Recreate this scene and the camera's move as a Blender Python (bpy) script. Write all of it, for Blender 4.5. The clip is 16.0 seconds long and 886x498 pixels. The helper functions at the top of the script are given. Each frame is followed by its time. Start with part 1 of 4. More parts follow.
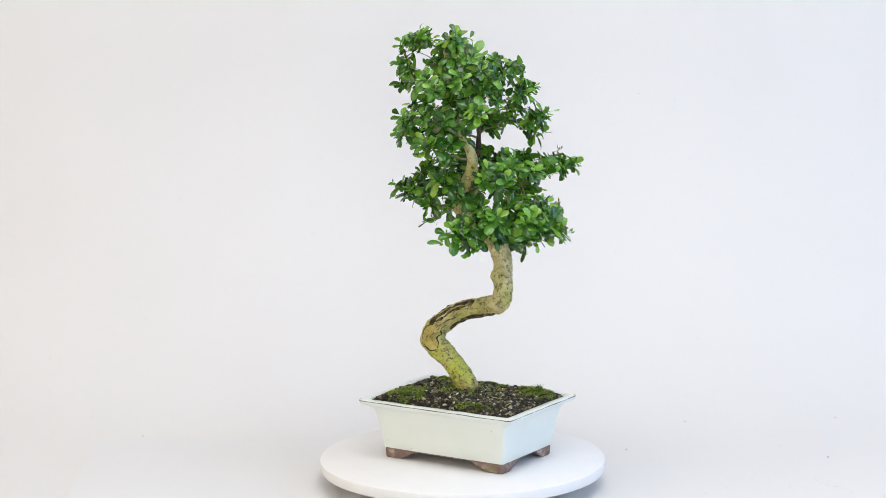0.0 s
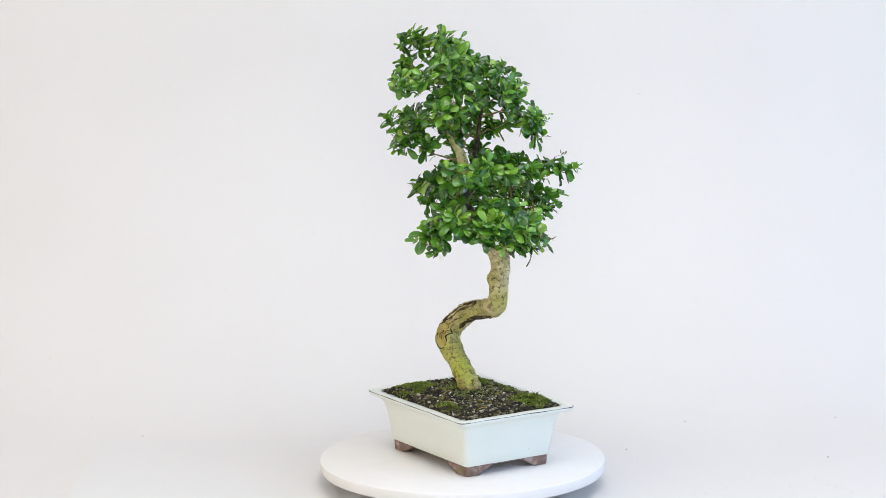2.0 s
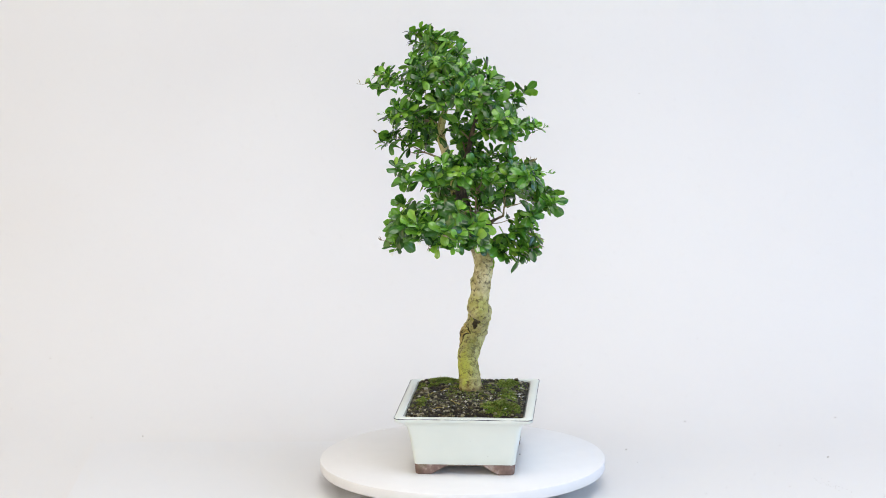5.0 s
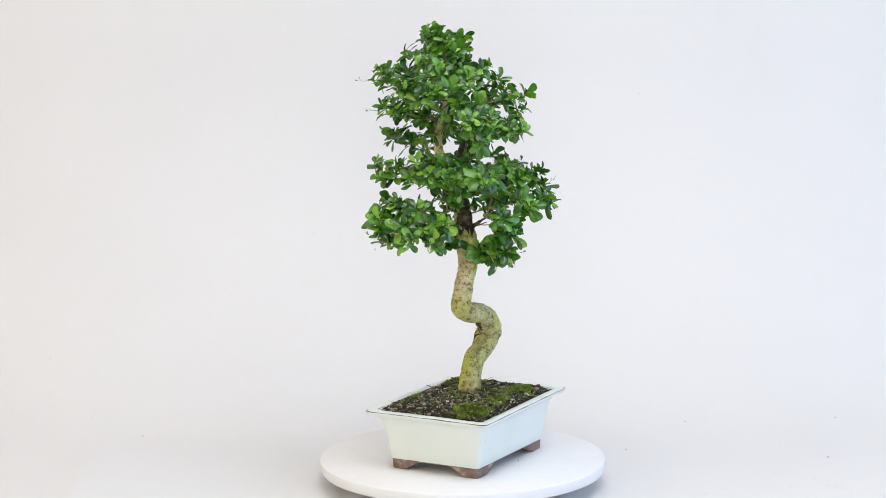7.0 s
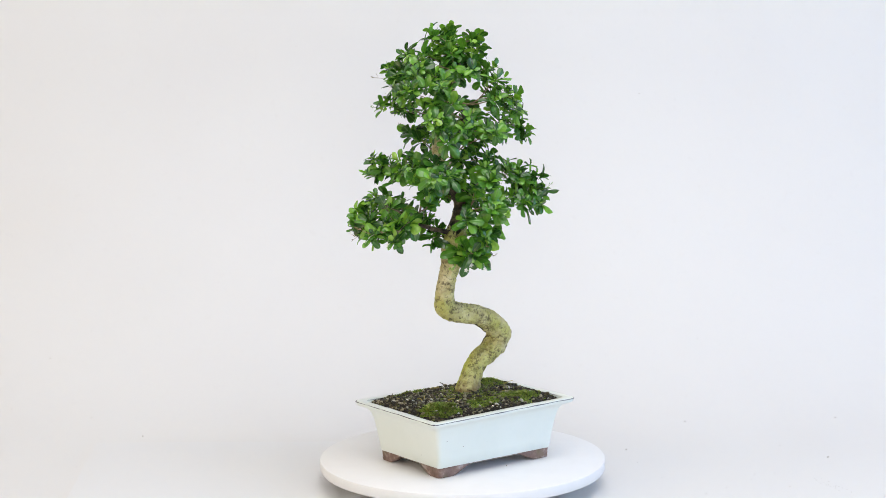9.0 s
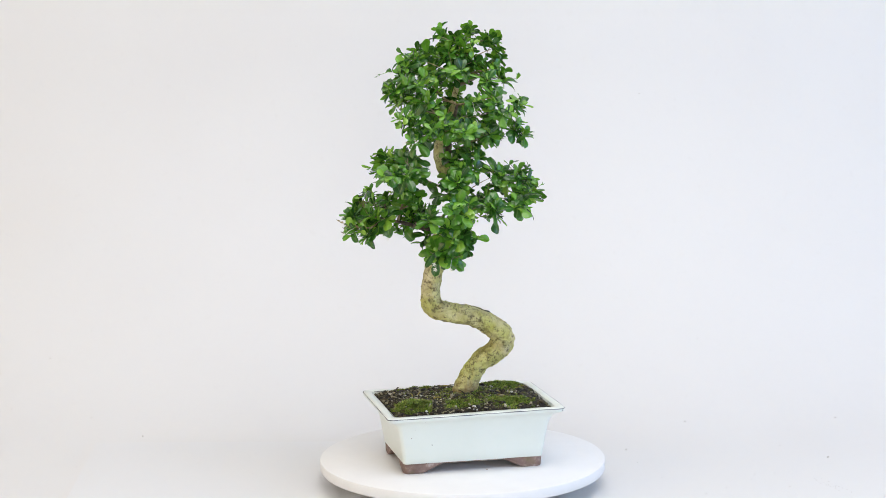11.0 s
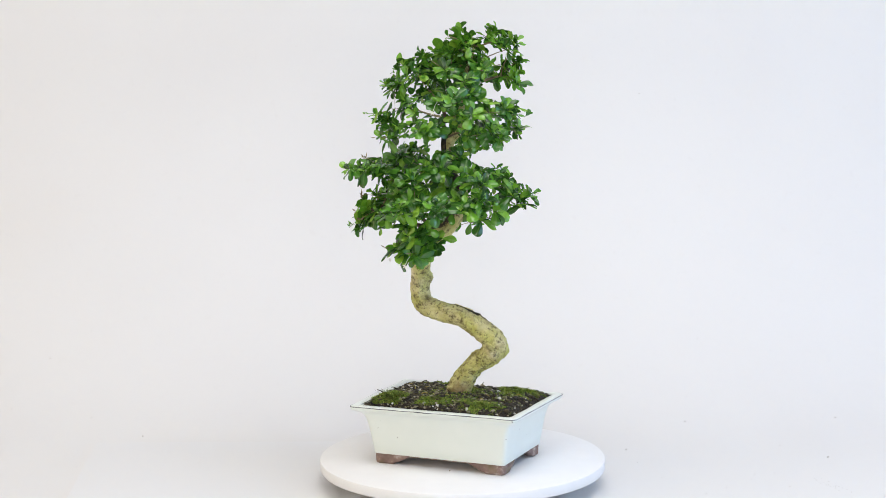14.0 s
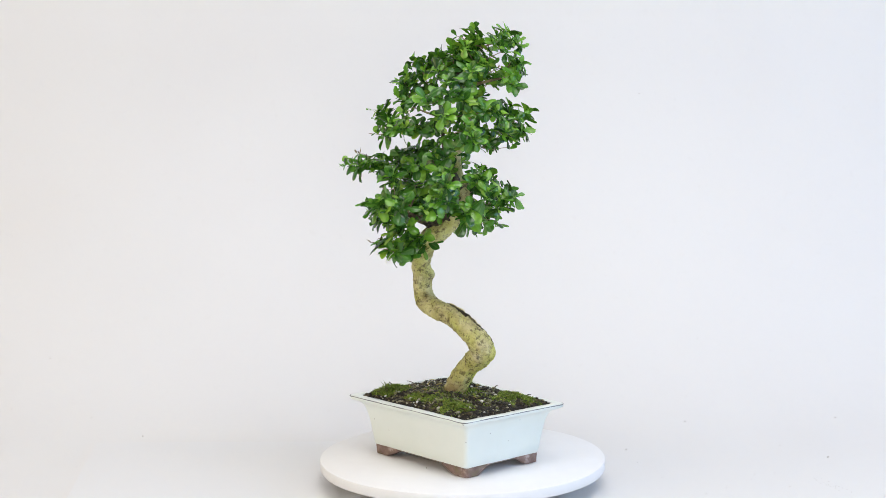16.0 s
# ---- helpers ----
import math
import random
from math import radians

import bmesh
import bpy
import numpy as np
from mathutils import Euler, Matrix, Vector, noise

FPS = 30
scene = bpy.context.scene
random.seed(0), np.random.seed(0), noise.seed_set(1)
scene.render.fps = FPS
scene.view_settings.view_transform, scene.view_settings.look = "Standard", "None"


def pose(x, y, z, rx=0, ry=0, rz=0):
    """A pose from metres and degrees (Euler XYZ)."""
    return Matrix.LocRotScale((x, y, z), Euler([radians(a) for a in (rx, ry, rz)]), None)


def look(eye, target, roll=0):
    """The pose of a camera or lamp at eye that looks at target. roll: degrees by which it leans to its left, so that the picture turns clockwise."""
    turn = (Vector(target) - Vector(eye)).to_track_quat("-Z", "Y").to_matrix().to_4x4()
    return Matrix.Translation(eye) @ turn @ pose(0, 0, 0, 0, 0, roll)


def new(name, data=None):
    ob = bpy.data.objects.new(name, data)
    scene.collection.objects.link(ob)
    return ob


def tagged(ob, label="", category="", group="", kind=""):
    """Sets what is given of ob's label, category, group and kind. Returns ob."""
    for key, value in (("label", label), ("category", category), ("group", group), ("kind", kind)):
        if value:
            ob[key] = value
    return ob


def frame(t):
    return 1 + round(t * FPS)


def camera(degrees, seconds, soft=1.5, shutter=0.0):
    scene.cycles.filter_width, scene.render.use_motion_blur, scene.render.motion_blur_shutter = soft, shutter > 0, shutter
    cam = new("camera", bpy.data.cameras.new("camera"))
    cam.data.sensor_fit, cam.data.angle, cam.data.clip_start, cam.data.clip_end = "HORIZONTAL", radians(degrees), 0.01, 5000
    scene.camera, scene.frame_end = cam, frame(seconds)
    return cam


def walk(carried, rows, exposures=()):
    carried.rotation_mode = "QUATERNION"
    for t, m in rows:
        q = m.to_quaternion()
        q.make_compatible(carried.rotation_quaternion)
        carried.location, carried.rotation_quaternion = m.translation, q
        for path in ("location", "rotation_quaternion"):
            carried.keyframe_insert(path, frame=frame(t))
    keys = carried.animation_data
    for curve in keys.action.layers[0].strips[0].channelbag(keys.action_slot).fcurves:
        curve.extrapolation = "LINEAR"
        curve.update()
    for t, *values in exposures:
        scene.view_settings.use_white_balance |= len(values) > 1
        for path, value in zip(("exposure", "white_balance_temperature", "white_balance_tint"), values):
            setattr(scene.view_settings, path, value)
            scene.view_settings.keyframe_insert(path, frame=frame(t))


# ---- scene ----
cam = camera(23.88, 16.0, soft=0.7)
EYE = (0.0, -3.0511, 0.7912)
YAW, DOWN = radians(-0.5115), radians(8.8813)
FORWARD = Vector((math.sin(YAW) * math.cos(DOWN), math.cos(YAW) * math.cos(DOWN), -math.sin(DOWN)))
VIEW = look(EYE, Vector(EYE) + FORWARD, -0.376)
walk(cam, [(0.0, VIEW), (16.0, VIEW)])

# ---- light: unseen area lamps added left, right, overhead and behind the camera ----
world = bpy.data.worlds.new("sky")
scene.world = world
world.use_nodes = True
sky = world.node_tree.nodes.new("ShaderNodeTexSky")
sky.sky_type, sky.sun_disc = "NISHITA", False
sky.sun_elevation, sky.sun_rotation = radians(40), radians(120)
world.node_tree.links.new(sky.outputs[0], world.node_tree.nodes["Background"].inputs[0])
world.node_tree.nodes["Background"].inputs[1].default_value = 0.05
scene.view_settings.exposure = -0.14

FLOOR_Z = -0.042
SWEEP_Y, SWEEP_R = 0.25, 0.58


def area(name, eye, target, width, height, power, colour):
    data = bpy.data.lights.new(name, "AREA")
    data.shape, data.size, data.size_y, data.energy, data.color = "RECTANGLE", width, height, power, colour
    ob = new(name, data)
    ob.matrix_world = look(eye, target)
    return ob


# right, left, overhead and behind the camera; none is a seen source
area("added_lamp", (2.44, -1.4, 0.95), (0.0, -1.4, 0.95), 2.3, 1.5, 41, (0.27, 0.54, 1.0))
area("added_lamp", (-2.44, -1.4, 0.95), (0.0, -1.4, 0.95), 2.3, 1.5, 28, (1.0, 0.75, 0.42))
area("added_top_lamp", (0.3, -0.85, 2.44), (0.3, -0.85, 0.0), 2.4, 1.8, 57, (1.0, 0.970, 0.935))
area("added_lamp", (0.2, -4.34, 0.85), (0.15, -1.0, 0.45), 1.9, 1.5, 48, (1.0, 0.970, 0.915))


# ---- materials ----
class Mat:
    """A node material with a Principled shader and short ways to add noise to it."""

    def __init__(self, name, colour, rough=0.6, **inputs):
        self.m = bpy.data.materials.new(name)
        self.m.use_nodes = True
        self.t = self.m.node_tree
        self.p = self.t.nodes["Principled BSDF"]
        self.p.inputs["Base Color"].default_value = (*colour, 1)
        self.p.inputs["Roughness"].default_value = rough
        for k, v in inputs.items():
            self.p.inputs[k.replace("_", " ")].default_value = v
        self.coord = self.t.nodes.new("ShaderNodeTexCoord").outputs["Object"]

    def node(self, kind, **sets):
        n = self.t.nodes.new(kind)
        for k, v in sets.items():
            n.inputs[k.replace("_", " ")].default_value = v
        return n

    def link(self, a, b):
        self.t.links.new(a, b)

    def noise(self, scale, detail=4.0, rough=0.55, stretch=None):
        n = self.node("ShaderNodeTexNoise", Scale=scale, Detail=detail, Roughness=rough)
        v = self.coord
        if stretch:
            mp = self.node("ShaderNodeMapping")
            mp.inputs["Scale"].default_value = stretch
            self.link(v, mp.inputs["Vector"])
            v = mp.outputs[0]
        self.link(v, n.inputs["Vector"])
        return n.outputs["Fac"]

    def ramp(self, fac, stops):
        r = self.node("ShaderNodeValToRGB")
        e = r.color_ramp.elements
        while len(e) < len(stops):
            e.new(0.5)
        for el, (pos, c) in zip(e, stops):
            el.position, el.color = pos, (*c, 1)
        self.link(fac, r.inputs[0])
        return r.outputs[0]

    def mix(self, fac, a, b, blend="MIX"):
        n = self.node("ShaderNodeMix")
        n.data_type, n.blend_type = "RGBA", blend
        for val, key in ((fac, 0), (a, 6), (b, 7)):
            if isinstance(val, (int, float)):
                n.inputs[key].default_value = val
            elif isinstance(val, tuple):
                n.inputs[key].default_value = (*val, 1)
            else:
                self.link(val, n.inputs[key])
        return n.outputs[2]

    def base(self, out):
        self.link(out, self.p.inputs["Base Color"])

    def bump(self, fac, strength, distance):
        b = self.node("ShaderNodeBump", Strength=strength, Distance=distance)
        self.link(fac, b.inputs["Height"])
        self.link(b.outputs[0], self.p.inputs["Normal"])

    def pick(self):
        """A random number that differs from object to object and from island to island."""
        a = self.t.nodes.new("ShaderNodeObjectInfo").outputs["Random"]
        b = self.t.nodes.new("ShaderNodeNewGeometry").outputs["Random Per Island"]
        s = self.node("ShaderNodeMath")
        s.operation = "ADD"
        self.link(a, s.inputs[0])
        self.link(b, s.inputs[1])
        f = self.node("ShaderNodeMath")
        f.operation = "FRACT"
        self.link(s.outputs[0], f.inputs[0])
        return f.outputs[0]


def make_paper():
    m = Mat("backdrop_paper", (0.85, 0.85, 0.85), 0.8)
    big = m.ramp(m.noise(1.3, 3), [(0.3, (0.69, 0.685, 0.685)), (0.7, (0.715, 0.715, 0.715))])
    m.base(m.mix(m.ramp(m.noise(60, 3), [(0.62, (0, 0, 0)), (0.8, (0.25, 0.25, 0.25))]), big, (0.65, 0.64, 0.63)))
    m.bump(m.noise(9, 4), 0.06, 0.01)
    return m.m


def make_wall():
    m = Mat("white_wall", (0.6, 0.6, 0.6), 0.9)
    m.base(m.ramp(m.noise(3), [(0.3, (0.53, 0.53, 0.53)), (0.7, (0.58, 0.58, 0.58))]))
    return m.m


def make_disc():
    m = Mat("white_laminate", (0.84, 0.84, 0.85), 0.6, Specular_IOR_Level=0.3)
    m.base(m.ramp(m.noise(25), [(0.35, (0.775, 0.775, 0.78)), (0.7, (0.795, 0.795, 0.80))]))
    return m.m


def make_glaze():
    m = Mat("cream_glaze", (0.75, 0.78, 0.72), 0.34, Coat_Weight=0.12, Coat_Roughness=0.2)
    c = m.ramp(m.noise(14, 3), [(0.3, (0.705, 0.755, 0.705)), (0.7, (0.74, 0.785, 0.74))])
    spots = m.ramp(m.noise(190, 1), [(0.785, (0, 0, 0)), (0.81, (1, 1, 1))])
    m.base(m.mix(spots, c, (0.12, 0.10, 0.08)))
    m.bump(m.noise(45, 2), 0.08, 0.002)
    return m.m


def make_clay():
    m = Mat("brown_clay", (0.17, 0.09, 0.065), 0.75)
    c = m.ramp(m.noise(70, 5), [(0.3, (0.14, 0.088, 0.072)), (0.52, (0.225, 0.150, 0.125)), (0.70, (0.46, 0.39, 0.36))])
    m.base(m.mix(m.ramp(m.noise(28, 2), [(0.6, (0, 0, 0)), (0.72, (0.6, 0.6, 0.6))]), c, (0.16, 0.15, 0.06)))
    m.bump(m.noise(260), 0.4, 0.001)
    return m.m


def make_edge_line():
    m = Mat("thin_glaze_edge", (0.2, 0.2, 0.22), 0.3)
    m.base(m.ramp(m.noise(30, 3), [(0.46, (0.07, 0.07, 0.09)), (0.60, (0.22, 0.23, 0.25)), (0.72, (0.66, 0.69, 0.66))]))
    return m.m


def make_soil():
    m = Mat("potting_soil", (0.03, 0.022, 0.015), 0.9)
    m.base(m.ramp(m.noise(220, 5), [(0.38, (0.005, 0.004, 0.002)), (0.58, (0.018, 0.012, 0.006)), (0.74, (0.07, 0.045, 0.018))]))
    m.bump(m.noise(300, 4), 0.9, 0.003)
    return m.m


def make_pebble():
    m = Mat("grit_stone", (0.2, 0.18, 0.15), 0.65)
    r = m.ramp(m.pick(), [(0.0, (0.006, 0.005, 0.004)), (0.46, (0.022, 0.018, 0.010)), (0.62, (0.085, 0.062, 0.026)), (0.74, (0.10, 0.115, 0.030)), (0.85, (0.26, 0.23, 0.13)), (0.955, (0.44, 0.40, 0.29)), (1.0, (0.85, 0.85, 0.82))])
    m.base(m.mix(m.ramp(m.noise(500, 3), [(0.4, (0, 0, 0)), (0.7, (0.55, 0.55, 0.55))]), r, (0.03, 0.025, 0.012)))
    m.bump(m.noise(700), 0.4, 0.0005)
    return m.m


def make_moss():
    m = Mat("moss", (0.10, 0.13, 0.02), 0.8)
    a = m.ramp(m.pick(), [(0.0, (0.05, 0.09, 0.010)), (0.45, (0.15, 0.26, 0.028)), (0.8, (0.31, 0.43, 0.055)), (1.0, (0.44, 0.40, 0.11))])
    m.base(m.mix(m.ramp(m.noise(60, 3), [(0.45, (0, 0, 0)), (0.65, (0.7, 0.7, 0.7))]), a, (0.07, 0.06, 0.02)))
    return m.m


def make_bark():
    m = Mat("smooth_bark", (0.4, 0.36, 0.2), 0.62)
    c = m.ramp(m.noise(48, 7, 0.62), [(0.28, (0.24, 0.19, 0.085)), (0.42, (0.45, 0.385, 0.185)), (0.56, (0.63, 0.56, 0.31)), (0.76, (0.77, 0.71, 0.48))])
    green = m.ramp(m.noise(17, 4), [(0.44, (0, 0, 0)), (0.62, (0.62, 0.62, 0.62))])
    c = m.mix(green, c, (0.50, 0.52, 0.085))
    # the foot of the trunk is green with algae, and earthy where it meets the soil
    sep = m.node("ShaderNodeSeparateXYZ")
    m.link(m.coord, sep.inputs[0])
    shift = m.node("ShaderNodeMath")
    shift.operation = "ADD"
    shift.inputs[1].default_value = 0.5
    m.link(sep.outputs[1], shift.inputs[0])
    side = m.ramp(shift.outputs[0], [(0.484, (0.22, 0.22, 0.22)), (0.494, (1, 1, 1))])
    low = m.mix(1.0, side, m.ramp(sep.outputs[2], [(0.140, (0.95, 0.95, 0.95)), (0.200, (0.15, 0.15, 0.15))]), "MULTIPLY")
    c = m.mix(m.mix(1.0, low, m.ramp(m.noise(26, 4), [(0.34, (0.15, 0.15, 0.15)), (0.52, (1, 1, 1))]), "MULTIPLY"), c, (0.53, 0.57, 0.085))
    dirt = m.ramp(m.noise(36, 8, 0.78), [(0.54, (0, 0, 0)), (0.66, (0.85, 0.85, 0.85))])
    c = m.mix(dirt, c, (0.15, 0.125, 0.030))
    # round dark pits, gathered in places
    pits = m.ramp(m.noise(190, 4, 0.6), [(0.56, (0, 0, 0)), (0.68, (0.9, 0.9, 0.9))])
    keep = m.ramp(m.noise(22, 3), [(0.42, (0.10, 0.10, 0.10)), (0.56, (1, 1, 1))])
    c = m.mix(m.mix(1.0, pits, keep, "MULTIPLY"), c, (0.085, 0.065, 0.020))
    cracks = m.noise(130, 6, 0.75)
    c = m.mix(m.ramp(cracks, [(0.38, (0.9, 0.9, 0.9)), (0.48, (0, 0, 0))]), c, (0.10, 0.075, 0.028))
    earth = m.ramp(sep.outputs[2], [(0.104, (1, 1, 1)), (0.126, (0, 0, 0))])
    m.base(m.mix(m.mix(1.0, earth, m.ramp(m.noise(60, 4), [(0.40, (0.05, 0.05, 0.05)), (0.58, (0.9, 0.9, 0.9))]), "MULTIPLY"), c, (0.16, 0.085, 0.035)))
    m.bump(m.mix(0.55, m.noise(110, 6, 0.7), cracks), 1.0, 0.005)
    return m.m


# dark wood colour; also serves the shade painted under the trunk's bend
def make_dark_wood():
    m = Mat("weathered_shaded_wood", (0.09, 0.065, 0.04), 0.85)
    m.base(m.ramp(m.noise(120, 5), [(0.36, (0.010, 0.007, 0.004)), (0.52, (0.045, 0.033, 0.014)), (0.64, (0.16, 0.13, 0.045)), (0.80, (0.34, 0.29, 0.12))]))
    m.bump(m.noise(200, 4), 0.7, 0.002)
    return m.m


def make_black_bark():
    m = Mat("black_bark", (0.04, 0.03, 0.02), 0.85)
    m.base(m.ramp(m.noise(70, 6, 0.7), [(0.34, (0.010, 0.008, 0.005)), (0.48, (0.045, 0.034, 0.020)), (0.60, (0.14, 0.112, 0.060)), (0.76, (0.30, 0.25, 0.14))]))
    m.bump(m.noise(180, 5, 0.7), 0.9, 0.003)
    return m.m


def make_bare_wood():
    m = Mat("bare_wood", (0.42, 0.28, 0.12), 0.6)
    m.base(m.ramp(m.noise(55, 5), [(0.3, (0.20, 0.15, 0.03)), (0.5, (0.40, 0.32, 0.075)), (0.75, (0.54, 0.45, 0.14))]))
    m.bump(m.noise(90, 3), 0.3, 0.001)
    return m.m


def make_twig():
    m = Mat("twig_bark", (0.14, 0.10, 0.05), 0.8)
    m.base(m.ramp(m.noise(90, 4), [(0.3, (0.09, 0.065, 0.03)), (0.55, (0.22, 0.175, 0.08)), (0.75, (0.38, 0.33, 0.17))]))
    return m.m


def make_leaf():
    m = Mat("leaf", (0.04, 0.12, 0.02), 0.20, Specular_IOR_Level=0.7)
    c = m.ramp(m.pick(), [(0.0, (0.010, 0.046, 0.008)), (0.32, (0.034, 0.136, 0.015)), (0.68, (0.096, 0.288, 0.023)), (0.90, (0.185, 0.420, 0.033)), (1.0, (0.300, 0.520, 0.056))])
    uv = m.t.nodes.new("ShaderNodeUVMap").outputs[0]
    sep = m.node("ShaderNodeSeparateXYZ")
    m.link(uv, sep.inputs[0])
    along, across = sep.outputs[0], sep.outputs[1]
    # young leaves (second unit of the along coordinate) are paler
    young = m.node("ShaderNodeMath")
    young.operation = "GREATER_THAN"
    young.inputs[1].default_value = 1.5
    m.link(along, young.inputs[0])
    half = m.node("ShaderNodeMath")
    half.operation = "MULTIPLY"
    half.inputs[1].default_value = 0.75
    m.link(young.outputs[0], half.inputs[0])
    c = m.mix(half.outputs[0], c, (0.200, 0.460, 0.036))
    away = m.node("ShaderNodeMath")
    away.operation = "ABSOLUTE"
    m.link(across, away.inputs[0])
    rib = m.ramp(away.outputs[0], [(0.02, (0.32, 0.32, 0.32)), (0.18, (0, 0, 0))])
    c = m.mix(rib, c, (0.22, 0.42, 0.09))
    c = m.mix(m.ramp(m.noise(140, 3), [(0.42, (0, 0, 0)), (0.7, (0.4, 0.4, 0.4))]), c, (0.03, 0.095, 0.03))
    m.base(c)
    wave = m.node("ShaderNodeTexWave", Scale=3.2, Distortion=1.0)
    m.link(uv, wave.inputs["Vector"])
    m.bump(m.mix(0.5, m.noise(260, 2), wave.outputs["Fac"]), 0.08, 0.0008)
    tr = m.node("ShaderNodeBsdfTranslucent")
    m.link(m.mix(0.5, c, (0.16, 0.36, 0.02)), tr.inputs["Color"])
    mx = m.node("ShaderNodeMixShader", Fac=0.18)
    m.link(m.p.outputs[0], mx.inputs[1])
    m.link(tr.outputs[0], mx.inputs[2])
    m.link(mx.outputs[0], m.t.nodes["Material Output"].inputs["Surface"])
    return m.m


PAPER, WALL, DISC, GLAZE, CLAY, EDGE = make_paper(), make_wall(), make_disc(), make_glaze(), make_clay(), make_edge_line()
SOIL, PEBBLE, MOSS, BARK, DARKWOOD, BAREWOOD, TWIG, LEAF = make_soil(), make_pebble(), make_moss(), make_bark(), make_dark_wood(), make_bare_wood(), make_twig(), make_leaf()
BLACKBARK = make_black_bark()
CARD = Mat("white_card", (0.706, 0.711, 0.72), 0.75).m
PETAL = Mat("petal", (0.78, 0.78, 0.68), 0.6).m
SPECK = Mat("brown_speck", (0.26, 0.21, 0.16), 0.8).m


# ---- mesh helpers ----
def mesh_from(name, verts, faces, material, smooth=True):
    me = bpy.data.meshes.new(name)
    me.from_pydata([tuple(v) for v in verts], [], faces)
    me.materials.append(material)
    if smooth:
        me.shade_smooth()
    me.update()
    return me


def part(name, me, parent, label=""):
    ob = new(name, me)
    ob.parent = parent
    return tagged(ob, label) if label else ob


def box(x0, y0, z0, x1, y1, z1):
    v = [(x, y, z) for z in (z0, z1) for y in (y0, y1) for x in (x0, x1)]
    f = [(0, 2, 3, 1), (4, 5, 7, 6), (0, 1, 5, 4), (2, 6, 7, 3), (0, 4, 6, 2), (1, 3, 7, 5)]
    return v, f


def joined(pieces):
    V, F = [], []
    for v, f in pieces:
        n = len(V)
        V += v
        F += [tuple(i + n for i in q) for q in f]
    return V, F


def spline(points, n):
    """n points along a smooth curve through the given ones."""
    P = [Vector(p) for p in points]
    P = [P[0] * 2 - P[1]] + P + [P[-1] * 2 - P[-2]]
    out = []
    for k in range(n):
        u = k / (n - 1) * (len(P) - 3)
        i = min(int(u), len(P) - 4)
        t = u - i
        a, b, c, d = P[i:i + 4]
        out.append(0.5 * (2 * b + (c - a) * t + (2 * a - 5 * b + 4 * c - d) * t * t + (3 * b - a - 3 * c + d) * t ** 3))
    return out


def frames_along(path):
    """A steady sideways pair of directions at each point of a path."""
    out, side = [], Vector((1, 0, 0))
    for i, p in enumerate(path):
        d = (path[min(i + 1, len(path) - 1)] - path[max(i - 1, 0)]).normalized()
        side = (side - d * side.dot(d)).normalized()
        out.append((p, d, side, d.cross(side)))
    return out


def tube(path, radius, sides=8, rough=0.0, seed=0.0, scale=60.0):
    """A closed tube; radius is a function of 0..1 along it."""
    V, F, n = [], [], len(path)
    for i, (p, d, a, b) in enumerate(frames_along(path)):
        r = radius(i / (n - 1))
        for k in range(sides):
            w = 2 * math.pi * k / sides
            o = a * math.cos(w) + b * math.sin(w)
            q = p + o * r
            if rough:
                q += o * r * rough * noise.fractal(q * scale + Vector((seed, seed, 0)), 0.8, 2.0, 3)
            V.append(q)
    for i in range(n - 1):
        for k in range(sides):
            j = (k + 1) % sides
            F.append((i * sides + k, i * sides + j, (i + 1) * sides + j, (i + 1) * sides + k))
    F.append(tuple(reversed(range(sides))))
    F.append(tuple((n - 1) * sides + k for k in range(sides)))
    return V, F


def thing(name, label, category, loc=(0, 0, 0), group="", kind=""):
    ob = new(name)
    ob.empty_display_size = 0.05
    ob.location = loc
    return tagged(ob, label, category, group, kind)


